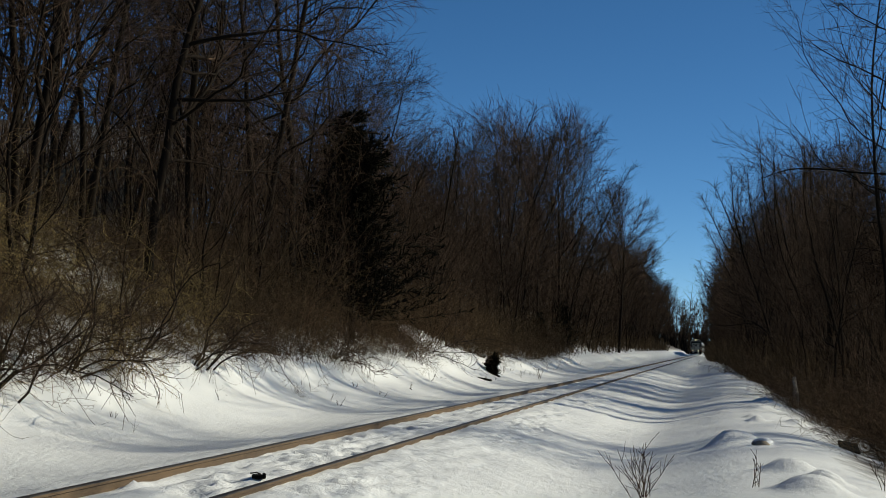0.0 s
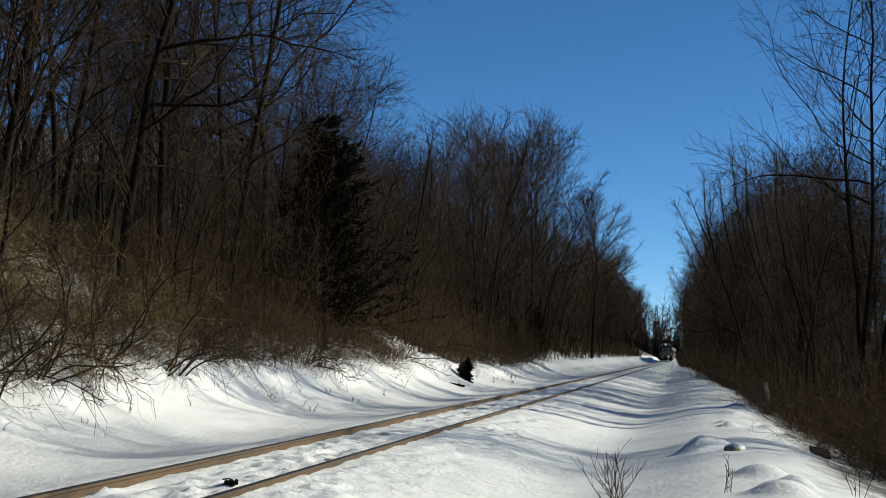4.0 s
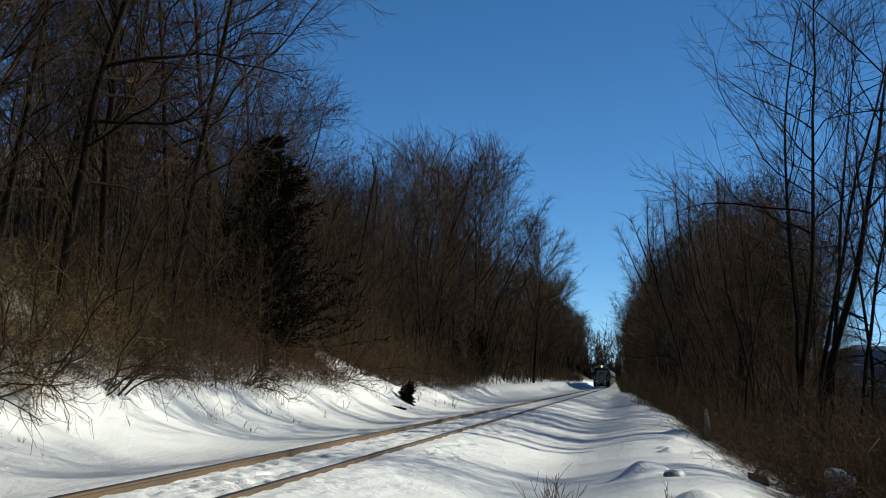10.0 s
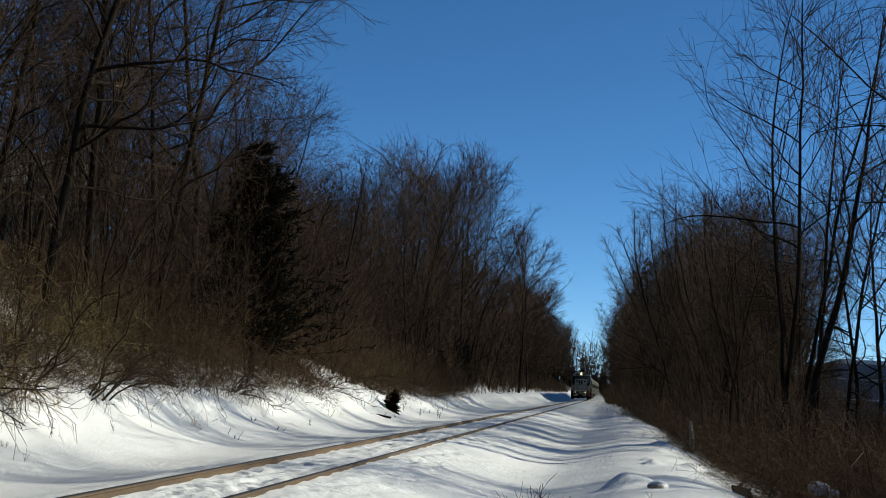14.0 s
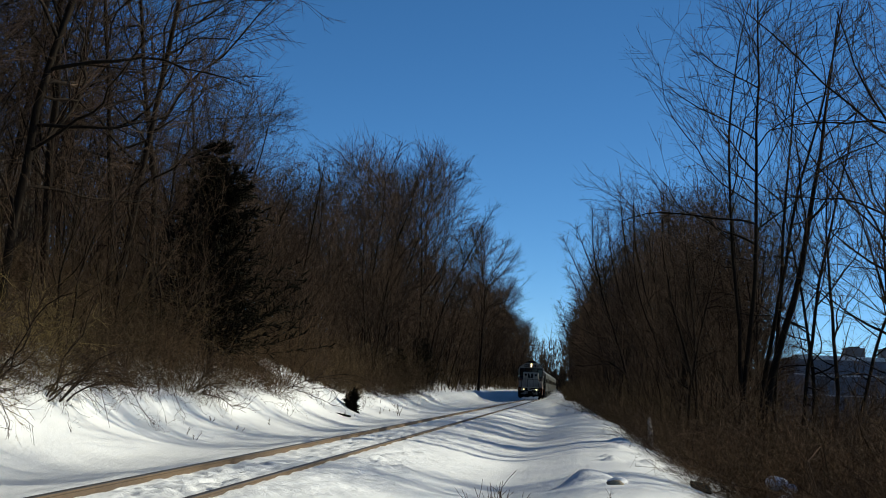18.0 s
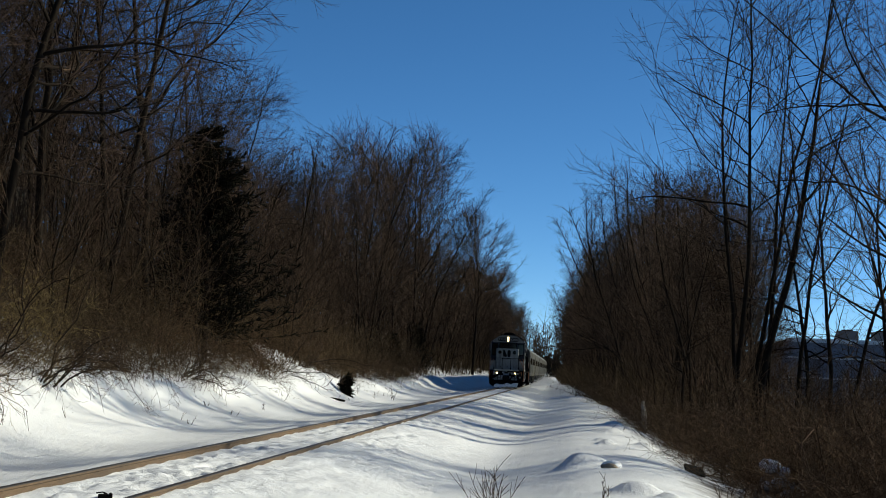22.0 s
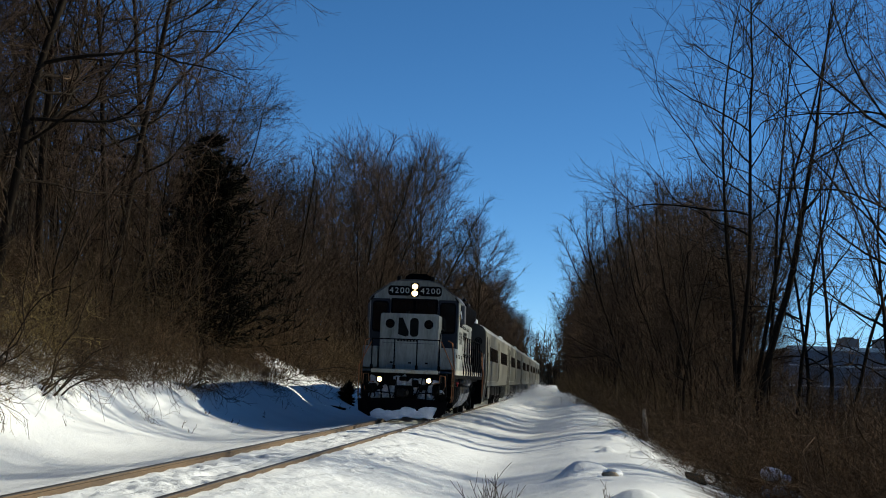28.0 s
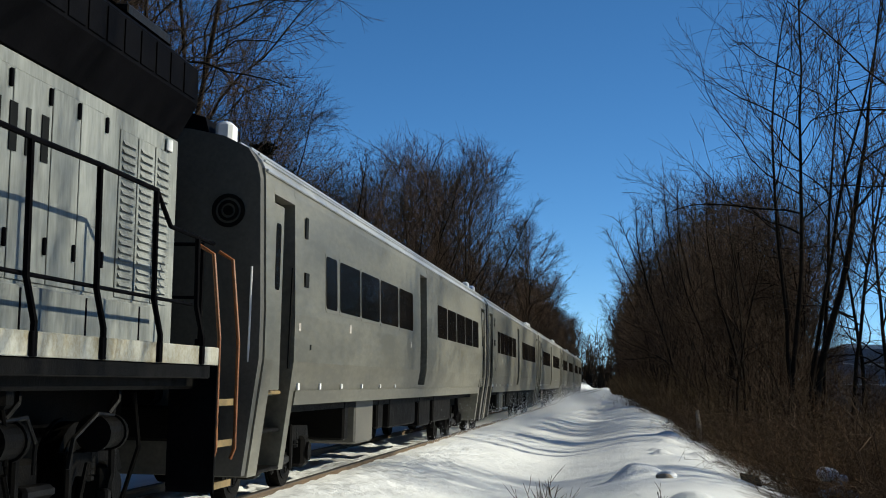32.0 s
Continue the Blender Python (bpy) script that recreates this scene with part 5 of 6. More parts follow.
OLIVE = material("olive_twig", (0.235, 0.178, 0.082), 0.85, vary=0.45, scale=0.5, grain=6, bump=0.0, spec=0.04, islands=(0.3, 1.7))
shrubs = [bush_kind(21, "leafless brown brush with arching canes", BRUSHES, 3.0, 3.8, stems=44, kids=13, flop=0.05),
          bush_kind(22, "low leafless tangle of olive-brown brush", BRUSHES, 2.2, 3.6, mat=OLIVE, stems=46, kids=12, flop=0.08),
          bush_kind(23, "tall leafless brown thicket of canes", BRUSHES, 4.0, 3.6, stems=42, kids=14, flop=0.02),
          bush_kind(24, "leafless red-brown thicket of fine twigs", BRUSHES, 3.2, 3.8, mat=RUSTY, stems=44, kids=13, flop=0.03),
          bush_kind(25, "dark leafless undergrowth deep in the wood", BRUSHES, 3.4, 4.2, mat=TWIG, stems=36, kids=10, thick=0.010)]


def place(kind, x, y, size=1.0, turn=0.0, sink=0.0, lean=0.0):
    """Sets a copy of a grown plant on the ground."""
    ob = copy_thing(kind, pose(x, y, h(x, y) - sink, lean, 0, turn))
    ob.scale = (size, size, size)
    return ob


LEFT_TALL = [(20, 1.05), (52, 1.1), (57, 0.70), (72, 0.62), (90, 0.60), (105, 0.68), (122, 0.92), (140, 1.10), (168, 1.14), (182, 0.72), (214, 0.74), (235, 0.92), (330, 0.86), (600, 0.85)]
RIGHT_TALL = [(40, 0.58), (70, 0.62), (85, 0.74), (100, 0.90), (115, 1.0), (140, 1.05), (200, 1.05), (330, 1.1), (600, 0.9)]


EDGE = [(24, 4.8), (60, 5.4), (80, 4.6), (105, 3.2), (140, 2.4), (200, 1.2), (280, -0.4), (420, -1.2)]      # where the brush by the snow ridge begins


def planting():
    r = random.Random(5)
    any_way = lambda: r.uniform(0, 360)
    sunward = lambda: r.uniform(-75, 75)
    # the wood on the hill across the track
    y = 29.0
    while y < 420:
        for row in range(3 if y < 36 else 2):
            x, yy = -15.2 + 0.8 * (y > 60) + 1.6 * (y > 215) - 1.5 * (180 < y < 215) - row * 4.4 - r.uniform(0, 3.0), y + r.uniform(-2.2, 2.2)
            which = kinds[r.choice((0, 1, 2, 0, 1, 3))] if y < 60 else kinds[r.choice((0, 1, 3))] if y < 86 else farther[r.choice((0, 1))]
            place(which, x, yy, float(lerp(yy, LEFT_TALL)) * r.uniform(0.9, 1.06) * (0.86 if row and 60 < y < 125 else 1), sunward() if y < 60 else any_way())
        y += 4.2 if y < 60 else 5.0 if y < 112 else 7.0
    place(farther[0], 3.2, 112.0, 1.0, 70)
    place(farther[0], 4.4, 97.0, 0.82, 150)
    place(farther[1], 6.0, 101.0, 0.80, 200)
    for k, x, y, size in ((2, 6.0, 66.0, 0.52), (2, 7.2, 61.0, 0.50), (3, 5.2, 58.5, 0.55), (2, 8.4, 67.0, 0.55), (3, 4.9, 69.0, 0.55)):
        place(kinds[k], x, y, size, any_way())
    # the round-crowned tree that stands forward of the far bank
    round_tree.matrix_basis = pose(-12.3, 196.0, h(-12.3, 196.0), 0, 0, 30)
    # understory at its edge
    y = 26.0
    while y < 96:
        for row in range(2):
            x, yy = -13.4 - row * 3.4 - r.uniform(0, 2.2), y + r.uniform(-1.5, 1.5)
            if not 0.43 < -x / yy < 0.50:
                place(kinds[4], x, yy, r.uniform(0.5, 0.95), any_way())
        y += 4.6
    while y < 300:
        place(farther[2], -13.0 - r.uniform(0, 1.6), y, r.uniform(0.6, 1.0), any_way())
        y += 5.5
    # brush along the edge of the snow and up the slope
    y = 20.0
    while y < 118:
        for row in range(6 if y < 40 else 5 if y < 62 else 2):
            if row < 1 and 65 < y < 77:
                continue
            which = r.choice((1, 1, 2, 0)) if y < 40 else r.choice((3, 3, 0, 2)) if y < 62 else r.choice((0, 2, 3))
            if row and y < 40:
                which = r.choice((1, 1, 1, 0, 2))
            sx = -12.1 - row * (1.7 if y < 40 else 2.2) - r.uniform(0, 1.0)
            open_slope = 0.41 < -sx / y < 0.53 and row > 0
            place(shrubs[which if row < 3 or y < 40 else 4], sx, y + r.uniform(-1, 1), (0.52 if open_slope else 0.72 if row == 0 else 1.3 if row > 2 and y < 46 else 1.05) * r.uniform(0.75, 1.15), any_way())
        y += 1.5 if y < 40 else 2.0 if y < 62 else 2.6
    # the wood on the camera's side, which ends where the open ground by the warehouse begins
    y = 62.0
    while y < 420:
        for row in range(2):
            yy = y + r.uniform(-2, 2)
            x = float(lerp(yy, EDGE)) + 0.6 + 2.0 * (y > 118) + row * 3.0 + r.uniform(0, 2.2)
            which = kinds[r.choice((3, 3, 2))] if y < 125 else farther[r.choice((0, 1))]
            if x < 0.128 * yy:
                place(which, x, yy, float(lerp(yy, RIGHT_TALL)) * r.uniform(0.85, 1.06), 180 + sunward())
        y += 6.0 if y < 108 else 8.5
    y = 52.0
    while y < 300:
        x = float(lerp(y, EDGE)) + r.uniform(0, 3.2)
        if x < 0.14 * y:
            place(kinds[4] if y < 100 else farther[2], x, y, r.uniform(0.45, 0.8) * (1 if y < 100 else 1.1), any_way())
        y += 2.7 if y < 112 else 5.0
    y = 24.0
    while y < 118:
        for row in range(6 if y < 60 else 2):
            x = min(4.2, float(lerp(y, EDGE)) - 0.4) + 0.45 * math.sin(y * 0.55) + row * 2.0 + r.uniform(-0.7, 0.9)
            place(shrubs[r.choice((4, 4, 2, 0, 3, 4))], x, y + r.uniform(-0.8, 0.8), (0.75 if row == 0 else 1.05) * r.uniform(0.7, 1.15), any_way())
        y += 1.9 if y < 60 else 2.6
    # low growth before the open ground by the warehouse
    for k in range(13):
        place(kinds[4], 6.5 + 0.55 * k + r.uniform(-0.4, 0.4), 57 + r.uniform(-3, 5), r.uniform(0.32, 0.44), any_way())
    # the first of each kind stands in the depth of the wood
    for i, k in enumerate(kinds + farther + shrubs):
        x, y = -36.0 - 5 * (i % 3), 96.0 + 7 * i
        k.matrix_basis = pose(x, y, h(x, y))


planting()


def thicket(name, label, seed, x0, x1, y0, y1, count, tall, thick, kids, mat, grows=None, edge=None):
    """Uncounted far growth as one mesh: stems with side branches."""
    r = np.random.RandomState(seed)
    stems = []
    spots = np.stack([r.uniform(x0, x1, count), y0 + (y1 - y0) * r.uniform(0, 1, count) ** 1.4], 1)
    if edge:
        spots[:, 0] += lerp(spots[:, 1], edge)
    floors = height(spots[:, 0], spots[:, 1])
    for (x, y), floor in zip(spots, floors):
        lean = 0.35 if tall < 5 else 0.13
        top = tall * r.uniform(0.55, 1.1) * (float(lerp(y, grows)) if grows else 1)
        fat = thick * (1 + max(0, y - 100) / 260)
        d = np.array([r.normal(0, lean), r.normal(0, lean), 1.0])
        lead = stem(r, np.array([x, y, floor - 0.3]), d / np.linalg.norm(d), top, fat * 2.2, fat * 0.6, 3, 0.07, 0.0)
        stems.append(lead)
        for j in range(kids):
            q, dd, rr = at(*lead, r.uniform(0.1, 1.0))
            stems.append(stem(r, q, off_axis(r, dd, r.uniform(0.5, 1.1)), top * r.uniform(0.10, 0.28), fat * 0.9, fat * 0.4, 1, 0.1, 0.0))
    return tagged(new(name, bar_mesh(name, stems, 3, mat)), label, "far woods", kind="stuff")


thicket("far_woods", "dense bare woods deep on the snowy hill", 41, -34, -17, 62, 430, 2400, 13, 0.022, 13, TWIG, LEFT_TALL)
thicket("far_woods", "dense bare woods on the far side of the cutting", 42, 3, 9, 112, 430, 900, 13, 0.030, 11, TWIG, RIGHT_TALL, EDGE)
thicket("far_brush", "dense brush at the foot of the far bank", 43, -19, -12.3, 70, 420, 2600, 2.8, 0.010, 9, BRUSH)
thicket("far_brush", "dense brush beside the far snow ridge", 44, -0.8, 4.5, 76, 420, 2200, 3.6, 0.011, 9, BRUSH, None, EDGE)
# two unseen woods, added to cut the sky light on the locomotive's front
thicket("far_woods", "unseen bare woods added behind the viewpoint to block sky light", 47, -36, -13, -110, 24, 900, 16, 0.06, 10, TWIG)
thicket("far_woods", "unseen bare woods added beside the viewpoint to block sky light", 48, 7, 26, -110, 12, 900, 14, 0.06, 10, TWIG)
thicket("far_brush", "low dark growth where the track ends", 46, -50, 50, 600, 640, 700, 9, 0.05, 10, BARK)
thicket("far_woods", "hazy bare treeline where the track ends", 45, -60, 60, 610, 680, 420, 22, 0.04, 16, TWIG)


def near_trees():
    """The slender trees behind the brush on the camera's side."""
    g = "slender trees behind the brush"
    a = tree_kind(31, "slender bare tree with one long sweeping limb", g, tall=17.5, wide=4.6, trunks=2, limbs=18, bare=0.42, twigs=1.8, boughs=0.9, thick=0.008, girth=0.95, spread=(0.8, 1.4), rise=0.04, stout=0.05,
                  lean=((0.005, 0.0, -0.1, -0.55, 17.5, 0.95), (-0.01, 0.01, 0.25, -0.5, 17.0, 0.8)),
                  special=((0.50, -4.4, -0.5, 1.9), (0.66, -3.0, 0.4, 1.7), (0.46, -2.2, 0.6, 1.0), (0.60, -1.8, 0.6, 1.2), (0.76, -2.0, 0.0, 1.4)))
    b = tree_kind(32, "dark leaning bare tree with a forked trunk", g, tall=17, wide=4.6, trunks=3, limbs=18, bare=0.40, twigs=1.7, boughs=0.8, thick=0.008, girth=1.0, spread=(0.8, 1.4), rise=0.02, stout=0.05, pull=0.4,
                  lean=((0.025, 0.0, 0.05, 0.8, 16.5, 1.25), (0.02, 0.03, -0.1, 0.6, 16.5, 0.9), (0.02, 0.05, 0.3, -0.3, 14.5, 0.7)))
    c = tree_kind(33, "crooked bare tree with arching limbs", g, tall=13, wide=3.8, trunks=2, limbs=22, bare=0.26, twigs=1.4, boughs=0.75, thick=0.008, girth=1.1, spread=(0.9, 1.5), rise=0.03, stout=0.05,
                  lean=((0.03, 0.0, 0.0, 0.5, 13.0, 0.95), (0.02, 0.06, 0.5, -0.4, 10.5, 0.8)))
    d = tree_kind(34, "bare tree with long overhanging limbs", g, tall=21, wide=5.0, trunks=1, limbs=13, bare=0.4, twigs=1.7, boughs=0.8, girth=0.9, special=((0.46, -8.0, 0.0, 5.2), (0.40, -7.0, -1.0, 5.5), (0.52, -6.5, 0.8, 2.4), (0.30, -5.0, 0.5, 2.0)))
    e = tree_kind(35, "crooked dark tree with a zigzag trunk", g, tall=11, wide=3.4, trunks=2, limbs=18, bare=0.3, twigs=1.4, boughs=0.75, thick=0.008, girth=1.25, spread=(0.9, 1.5), rise=0.02, stout=0.055,
                  lean=((0.03, 0.0, -0.3, 0.1, 11.0, 1.0), (0.05, -0.04, 0.35, 0.9, 10.0, 1.0)))
    for k, x, y in ((a, 5.75, 52.0), (b, 6.5, 52.0), (c, 7.85, 52.5), (d, 12.2, 46.0), (e, 9.2, 52.0)):
        k.matrix_basis = pose(x, y, h(x, y))
    for k, x, y, s, turn in ((d, 10.8, 48.5, 0.8, 25), (e, 10.7, 50.0, 0.95, 20), (c, 12.0, 54.0, 0.9, 250), (b, 7.6, 60.0, 0.75, 200), (c, 4.7, 55.0, 0.72, 170), (c, 6.4, 63.0, 0.8, 300), (d, 17.5, 36.0, 0.8, 0), (c, 8.2, 14.6, 0.95, 40), (c, 11.5, 17.0, 1.0, 210), (b, 13.5, 15.0, 0.8, 80),
                             (a, 14.5, 34.0, 0.9, 60), (c, 12.5, 8.0, 1.1, 300)):
        place(k, x, y, s, turn)


near_trees()


# ---- evergreens ----
def cedar_kind(seed, tall, wide, label):
    """A ragged red cedar: trunk and drooping sprays."""
    r = np.random.RandomState(seed)
    trunk = stem(r, np.array([0, 0, -0.3]), np.array([0, 0, 1.0]), tall + 0.2, 0.016 * tall, 0.015, 8, 0.02, 0.0)
    sprays = []
    for k in range(int(52 * tall)):
        s = 1 - r.uniform(0.01, 0.87) ** 0.75
        q, d, rr = at(*trunk, s)
        a = r.uniform(0, 6.283)
        reach = wide * (0.04 + 0.9 * (1 - s) ** 0.72) * r.uniform(0.4, 1.1) * (1 + 0.25 * math.sin(3 * a + 9 * s))
        bough = stem(r, q, np.array([math.cos(a), math.sin(a), r.uniform(-0.1, 0.5)]), reach, 0.02, 0.01, 3, 0.12, 0.05)
        sprays.append(bough)
        for j in range(17):
            u, du, ru = at(*bough, r.uniform(0.2, 1.0))
            v = off_axis(r, du, r.uniform(0.3, 1.1))
            L = r.uniform(0.15, 0.42)
            sprays.append((np.array([u, u + v * L * 0.5, u + v * L]), np.array([0.012, 0.034, 0.006])))
    ob = thing("cedar", pose(0, 0, 0), label, "evergreen tree", "dark cedars on the bank")
    part("trunk", bar_mesh("trunk", [trunk], 6, BARK), None, ob)
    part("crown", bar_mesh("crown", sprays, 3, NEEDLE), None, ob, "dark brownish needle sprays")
    return ob


cedar = cedar_kind(51, 8.9, 4.0, "tall ragged dark cedar among the bare trees")
cedar.matrix_basis = pose(-13.6, 55.0, h(-13.6, 55))
for x, y, s in ((-13.4, 134, 0.52), (-13.0, 112, 0.36)):
    place(cedar, x, y, s, 40 * s)
seedling = cedar_kind(52, 1.0, 0.32, "small dark cedar seedling in the snow")
seedling.matrix_basis = pose(-10.75, 72.4, h(-10.75, 72.4))


# ---- snags, shrubs and stalks that stand out ----
def snag(x, y, tall, z0, z1, seed):
    r = np.random.RandomState(seed)
    ob = thing("snag", pose(x, y, h(x, y)), "dead tree draped in a dark mass of vines", "dead tree", "vine-covered dead trees")
    trunk = stem(r, np.array([0, 0, -0.4]), np.array([0.02, 0, 1.0]), tall, 0.2, 0.08, 8, 0.05, 0.0)
    part("trunk", bar_mesh("trunk", [trunk], 7, BARK), None, ob)
    vines = []
    for k in range(420):
        q, d, rr = at(*trunk, r.uniform(z0 / tall, z1 / tall))
        a = r.uniform(0, 6.283)
        vines.append(stem(r, q + np.array([math.cos(a), math.sin(a), 0]) * r.uniform(0, 0.6), np.array([math.cos(a) * 0.7, math.sin(a) * 0.7, r.normal(0, 0.6)]), r.uniform(0.5, 1.7), 0.016, 0.008, 4, 0.35, -0.10))
    part("vine_mass", bar_mesh("vine_mass", vines, 3, BARK), None, ob)


snag(5.5, 74.0, 9.6, 5.4, 9.4, 61)
snag(7.6, 72.0, 9.4, 5.8, 9.2, 62)


def arching_shrub(x, y, seed, toward, tall, n=9):
    """A big shrub with dark arching limbs that hang over the snow."""
    r = np.random.RandomState(seed)
    ob = thing("shrub", pose(x, y, h(x, y)), "dark shrub with arching limbs over the snow", "shrub", "arching shrubs on the bank")
    for k in range(n):
        d = np.array([toward[0] * r.uniform(0.2, 1.1) + r.normal(0, 0.15), toward[1] * r.uniform(0.2, 1.1) + r.normal(0, 0.25), r.uniform(0.35, 1.0)])
        cane = stem(r, np.array([r.normal(0, 0.25), r.normal(0, 0.25), -0.2]), d / np.linalg.norm(d), tall * r.uniform(0.5, 1.05), 0.024, 0.008, 8, 0.20, -0.09)
        out = []
        for j in range(16):
            q, dd, rr = at(*cane, r.uniform(0.2, 1.0))
            tw = stem(r, q, off_axis(r, dd, r.uniform(0.4, 1.1)), r.uniform(0.3, 1.0), 0.009, 0.004, 3, 0.3, 0.02)
            out.append(tw)
            for i in range(3):
                q2, d2, r2 = at(*tw, r.uniform(0.2, 1.0))
                out.append(stem(r, q2, off_axis(r, d2, r.uniform(0.4, 1.0)), r.uniform(0.15, 0.45), 0.006, 0.004, 1, 0.1, 0.0))
        limb = part("limb", bar_mesh("limb", [cane], 5, BARK), None, ob)
        tagged(part("twig_spray", bar_mesh("twig_spray", out, 3, TWIG), None, limb), kind="stuff")


for x, y, seed, d, tall in ((-12.2, 26.2, 71, (0.7, 0.5), 3.6), (-11.9, 32.6, 72, (0.6, 0.7), 3.0), (-12.4, 29.5, 73, (0.5, -0.2), 3.4), (-12.0, 22.8, 74, (0.6, 0.3), 2.8), (-12.6, 65.0, 75, (0.4, 0.8), 3.8), (-12.8, 71.0, 76, (0.5, 0.6), 4.2), (-12.5, 47.5, 77, (0.5, 0.3), 2.6)):
    arching_shrub(x, y, seed, d, tall)


def stalks(name, label, x, y, n, tall, spread, seed, thick=0.006):
    """Upright thin stalks out of the snow."""
    r = np.random.RandomState(seed)
    ob = thing(name, pose(x, y, h(x, y)), label, "shrub")
    out = []
    for k in range(n):
        d = np.array([r.normal(0, spread), r.normal(0, spread), 1.0])
        st = stem(r, np.array([r.normal(0, 0.05), r.normal(0, 0.05), -0.1]), d / np.linalg.norm(d), tall * r.uniform(0.55, 1.1), thick, thick * 0.5, 5, 0.10, 0.04)
        part("stalk", bar_mesh("stalk", [st], 4, TWIG), None, ob)
        for j in range(5):
            q, dd, rr = at(*st, r.uniform(0.25, 0.95))
            out.append(stem(r, q, off_axis(r, dd, r.uniform(0.35, 0.8)), tall * r.uniform(0.12, 0.35), thick * 0.6, thick * 0.35, 2, 0.1, 0.08))
    tagged(part("side_spray", bar_mesh("side_spray", out, 4, TWIG), None, ob), kind="stuff")


stalks("twiggy_shrub", "small leafless shrub poking out of the snow", -0.87, 19.5, 13, 0.92, 0.34, 81)
stalks("sapling", "thin bare sapling in the snow", 0.50, 19.0, 3, 0.5, 0.22, 82)
stalks("sapling", "thin bare sapling in the snow", 2.35, 21.0, 4, 0.6, 0.3, 83)
stalks("weed", "dry weed stalk on the snowy bank", -9.45, 81.7, 3, 0.7, 0.1, 84, 0.012)
r8 = random.Random(8)
for k in range(22):
    wx, wy = -11.0 + r8.uniform(-0.5, 1.1), 24 + 66 * r8.random() ** 1.2
    stalks("weed", "dry weed stalk on the snowy bank", wx, wy, r8.choice((1, 2, 2, 3)), r8.uniform(0.25, 0.6), 0.4, 90 + k, 0.007)


# ---- stones, scraps and boards ----
ROCK = material("brown_stone", (0.30, 0.25, 0.18), 0.85, vary=0.4, scale=6, grain=40, bump=0.3)
SCRAP = material("black_scrap", (0.005, 0.0045, 0.004), 0.8, vary=0.4, scale=8, grain=40, bump=0.1, spec=0.1)
OLDWOOD = material("weathered_wood", (0.10, 0.085, 0.07), 0.85, vary=0.4, scale=4, grain=30, bump=0.2, stretch=(1, 0.2, 1))


stone = thing("stone", pose(0.84, 26.9, h(0.84, 26.9)), "brown stone with a cap of snow", "stone")
part("rock", lump(0.17, 0.15, 0.10, 1), ROCK, stone, smooth=True)
part("snow_cap", Mesh().add([(x + 0.03, y + 0.06, z + 0.05) for x, y, z in lump(0.19, 0.15, 0.08, 2).v], lump(0.19, 0.15, 0.08, 2).f), CRUST, stone, smooth=True)
scrap = thing("scrap", pose(-4.86, 15.6, h(-4.86, 15.6), 0, 0, 20), "black twisted scrap lying between the rails", "scrap")
scrap.scale = (0.62, 0.62, 0.62)
part("casing", Mesh().box(-0.10, 0.09, -0.07, 0.07, -0.03, 0.055, 0.02), SCRAP, scrap)
part("strip", Mesh().tube([(0.05, 0.05, 0.05), (-0.02, 0.0, 0.085), (-0.13, -0.05, 0.075)], 0.014, 6), SCRAP, scrap)
part("bracket", Mesh().box(0.085, 0.14, -0.08, 0.06, -0.02, 0.075, 0.012), SCRAP, scrap)
plank = tagged(new("plank", Mesh().box(-0.35, 0.35, -0.09, 0.09, -0.03, 0.06, 0.012).data("plank", SCRAP)), "dark plank half buried in the snow", "plank")
plank.matrix_basis = pose(-10.2, 66.4, h(-10.2, 66.4) + 0.02, 0, 8, -12)
board = tagged(new("board", Mesh().box(-0.22, 0.22, -0.14, 0.14, -0.02, 0.03, 0.01).data("board", SCRAP)), "black board sticking out of the snow", "board")
board.matrix_basis = pose(2.75, 31.6, h(2.75, 31.6) + 0.08, 40, 10, 20)
snow_log = thing("stump", pose(4.25, 31.0, h(4.25, 31.0)), "dark stump and roots capped with snow in the brush", "stump")
part("wood", lump(0.34, 0.3, 0.55, 4), OLDWOOD, snow_log)
for k, (x, y, z, q) in enumerate(((-0.05, -0.1, 0.62, 0.2), (0.22, -0.2, 0.5, 0.14), (0.1, -0.28, 0.28, 0.16), (0.36, -0.2, 0.22, 0.15), (-0.12, -0.3, 0.22, 0.12), (0.5, -0.1, 0.12, 0.17), (0.28, -0.3, 0.06, 0.14))):
    part("snow_cap", Mesh().add([(a + x, b + y, c + z) for a, b, c in lump(q, q, q * 0.7, 10 + k, 7).v], lump(q, q, q * 0.7, 10 + k, 7).f), CRUST, snow_log, smooth=True)
stake_m = Mesh().tube([(0, 0, -0.4), (0.02, 0, 0.4), (-0.06, 0.02, 1.15)], [0.12, 0.11, 0.06], 8)
PALE = material("pale_bark", (0.36, 0.33, 0.29), 0.85, vary=0.3, scale=4, grain=25, bump=0.2)
tagged(new("broken_trunk", stake_m.data("broken_trunk", PALE)), "pale broken tree trunk at the edge of the brush", "tree stump").matrix_basis = pose(3.1, 58.5, h(3.1, 58.5))

# ---- buildings behind the trees ----
TAN = material("tan_siding", (0.42, 0.34, 0.22), 0.8, vary=0.15, scale=1.0, grain=20, bump=0.05, stretch=(0.2, 0.2, 4))
SHINGLE = material("grey_shingle", (0.10, 0.10, 0.105), 0.9, vary=0.3, scale=2, grain=20, bump=0.2)
PANEL = material("grey_blue_wall_panel", (0.19, 0.21, 0.25), 0.7, vary=0.1, scale=0.5, grain=8, bump=0.02)
TRIM = material("white_trim", (0.75, 0.75, 0.73), 0.6, vary=0.08, scale=2, grain=20, bump=0.02)


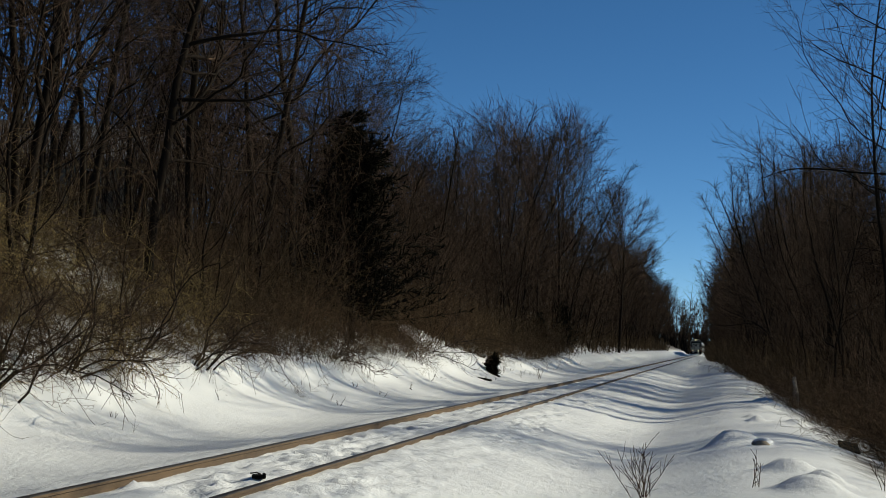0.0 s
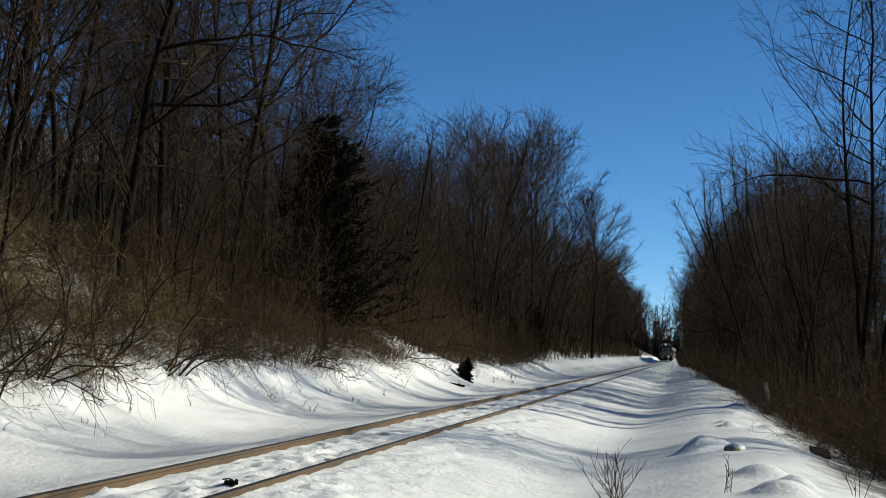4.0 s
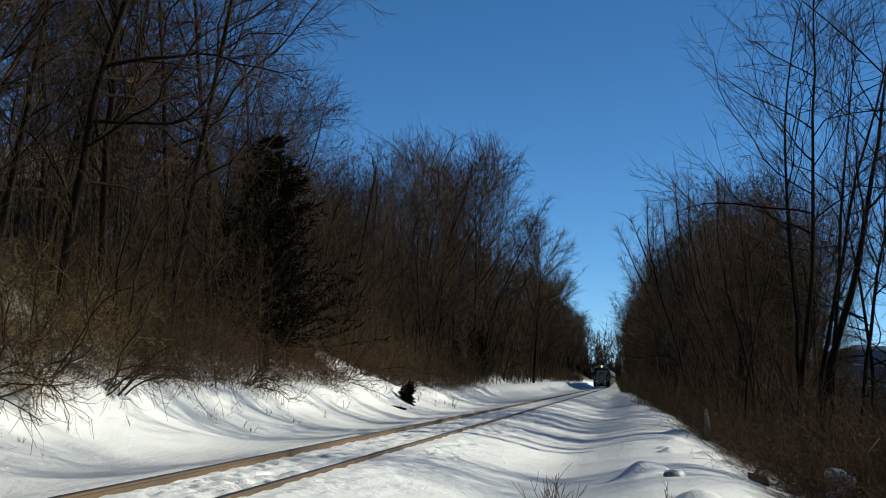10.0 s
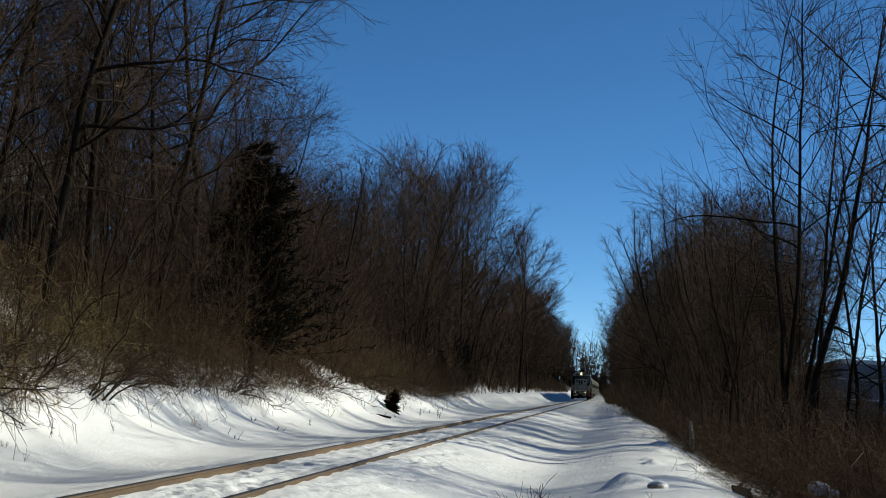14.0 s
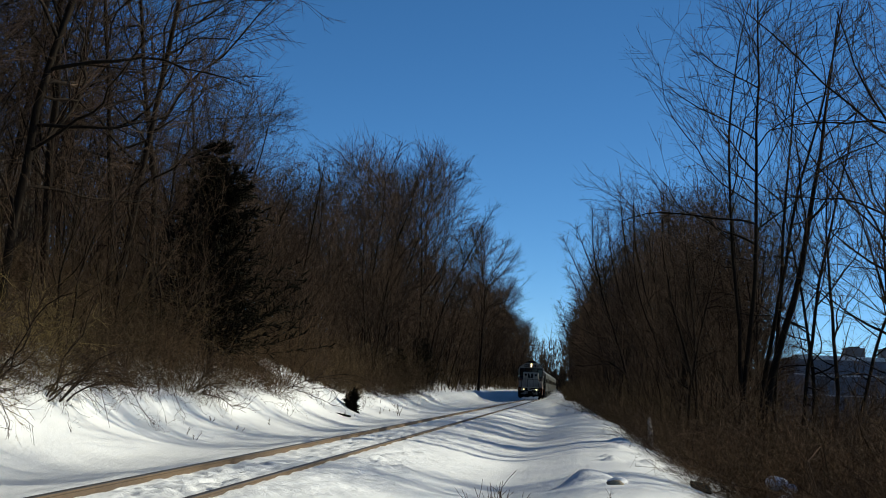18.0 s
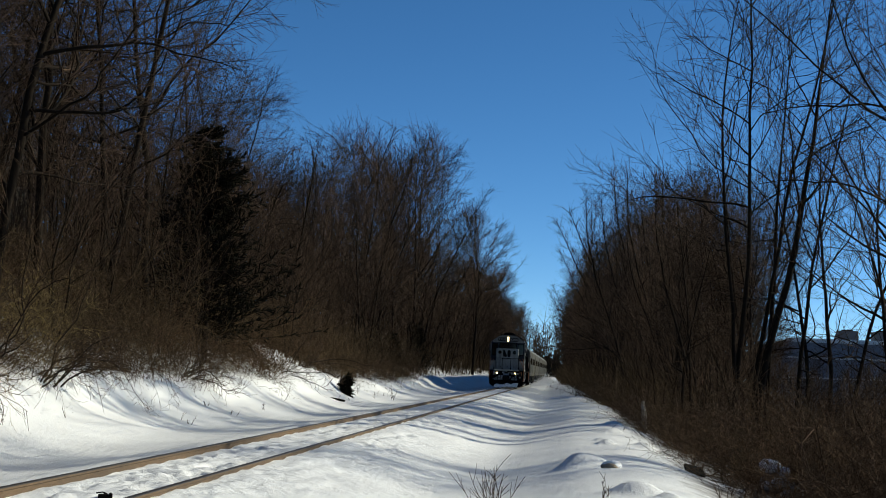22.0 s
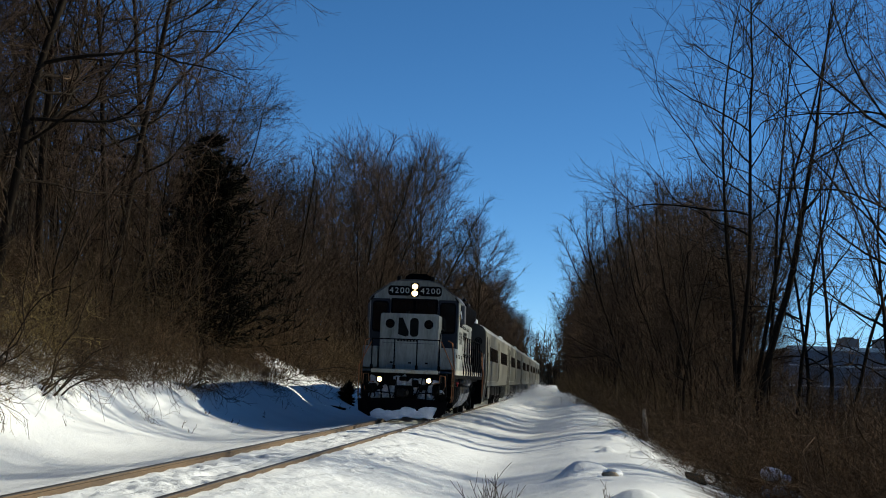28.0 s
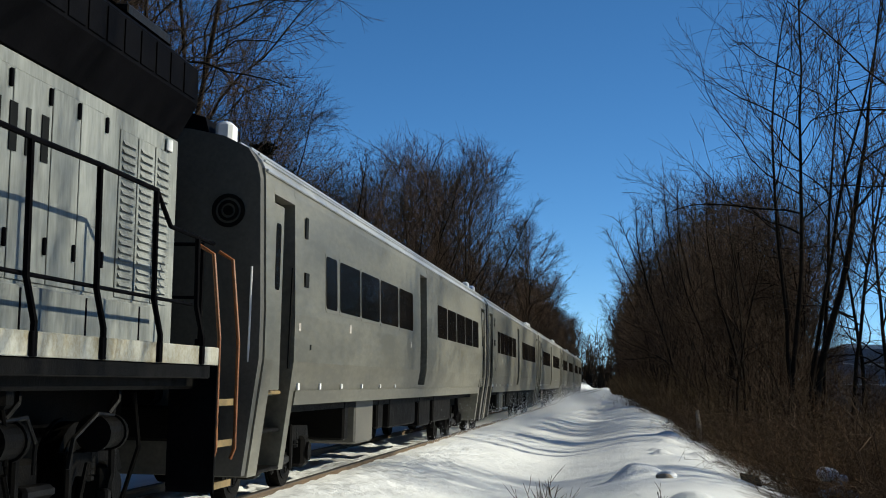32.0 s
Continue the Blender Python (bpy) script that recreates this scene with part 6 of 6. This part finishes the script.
def house(x, y, z, turn):
    hs = thing("house", pose(x, y, z, 0, 0, turn), "tan-sided house on the hill behind the trees", "house")
    part("wall", Mesh().box(-5.5, 5.5, -3.5, 3.5, -1.0, 3.0).prism([(-3.5, 3.0), (3.5, 3.0), (0, 5.0)], -5.5, 5.5, "x"), TAN, hs)
    for s in (-1, 1):
        part("roof", Mesh().prism([(0, 5.02), (s * 4.0, 2.75), (s * 4.0, 2.92), (0, 5.2)], -5.9, 5.9, "x"), SHINGLE, hs)
    for wx, wy, ax in ((-3, -3.5, 0), (0.2, -3.5, 0), (3.2, -3.5, 0), (5.5, -1.5, 1), (5.5, 1.5, 1)):
        a = (wx - 0.6, wx + 0.6, wy - 0.06, wy + 0.01) if ax == 0 else (wx - 0.01, wx + 0.06, wy - 0.6, wy + 0.6)
        w = part("window", Mesh().box(a[0], a[1], a[2], a[3], 0.9, 2.4, 0.02), TRIM, hs)
        b = (wx - 0.48, wx + 0.48, wy - 0.075, wy - 0.055) if ax == 0 else (wx + 0.055, wx + 0.075, wy - 0.48, wy + 0.48)
        part("pane", Mesh().box(b[0], b[1], b[2], b[3], 1.02, 2.28), GLASS, w)
    part("chimney", Mesh().box(1.5, 2.2, 0.4, 1.1, 3.6, 5.8, 0.02), SHINGLE, hs)


house(-33.5, 75.0, h(-33.5, 75.0), 22)


def warehouse():
    w = thing("warehouse", pose(22, 150, -1.7), "long low grey-blue building with a snowy flat roof", "building")
    part("wall", Mesh().box(0, 62, 0, 30, -0.5, 7.3), PANEL, w)
    for k in range(1, 20):
        part("wall_joint", Mesh().box(k * 3.1 - 0.04, k * 3.1 + 0.04, -0.03, 0.01, 0.0, 7.1), SLATE, w)
    for z in (3.6, 5.6):
        part("band", Mesh().box(-0.05, 62.05, -0.06, 0.02, z, z + 0.16), TRIM, w)
    part("parapet", Mesh().box(-0.15, 62.15, -0.15, 0.2, 7.2, 7.6), TRIM, w)
    part("roof_snow", Mesh().box(0.2, 61.8, 0.2, 29.8, 7.3, 7.5, 0.05), CRUST, w)
    for x in (5.5, 9.0, 24.0):
        u = part("roof_unit", Mesh().box(x, x + 1.9, 3, 5, 7.3, 8.6, 0.05), SLATE, w)
        part("fan_grille", Mesh().disc((x + 0.95, 4, 8.6), (0, 0, 1), 0.6, 0.12, 18), BLACK, u)
    for x in (12, 30, 45):
        d = part("dock_door", Mesh().box(x, x + 3, -0.05, 0.02, 0.0, 3.2, 0.02), TRIM, w)
        for k in range(5):
            part("door_rib", Mesh().box(x + 0.1, x + 2.9, -0.08, -0.05, 0.4 + 0.6 * k, 0.46 + 0.6 * k), SLATE, d)


warehouse()


def motions():
    walk(loco, [(t, pose(TRACK, y, 0)) for t, y in NOSE])
    for k, c in enumerate(cars):
        walk(c, [(t, pose(TRACK, y + 18.0 + 25.9 * k, 0)) for t, y in NOSE])
    walk(powder, [(t, pose(TRACK, y, 0)) for t, y in NOSE])
    for ws, r in loco_wheels + car_wheels:
        y0 = ws.matrix_basis.translation.y
        walk(ws, [(k / FPS, pose(0, y0, r, math.degrees((432 - nose_at(k / FPS)) / r))) for k in range(0, 961)])


motions()
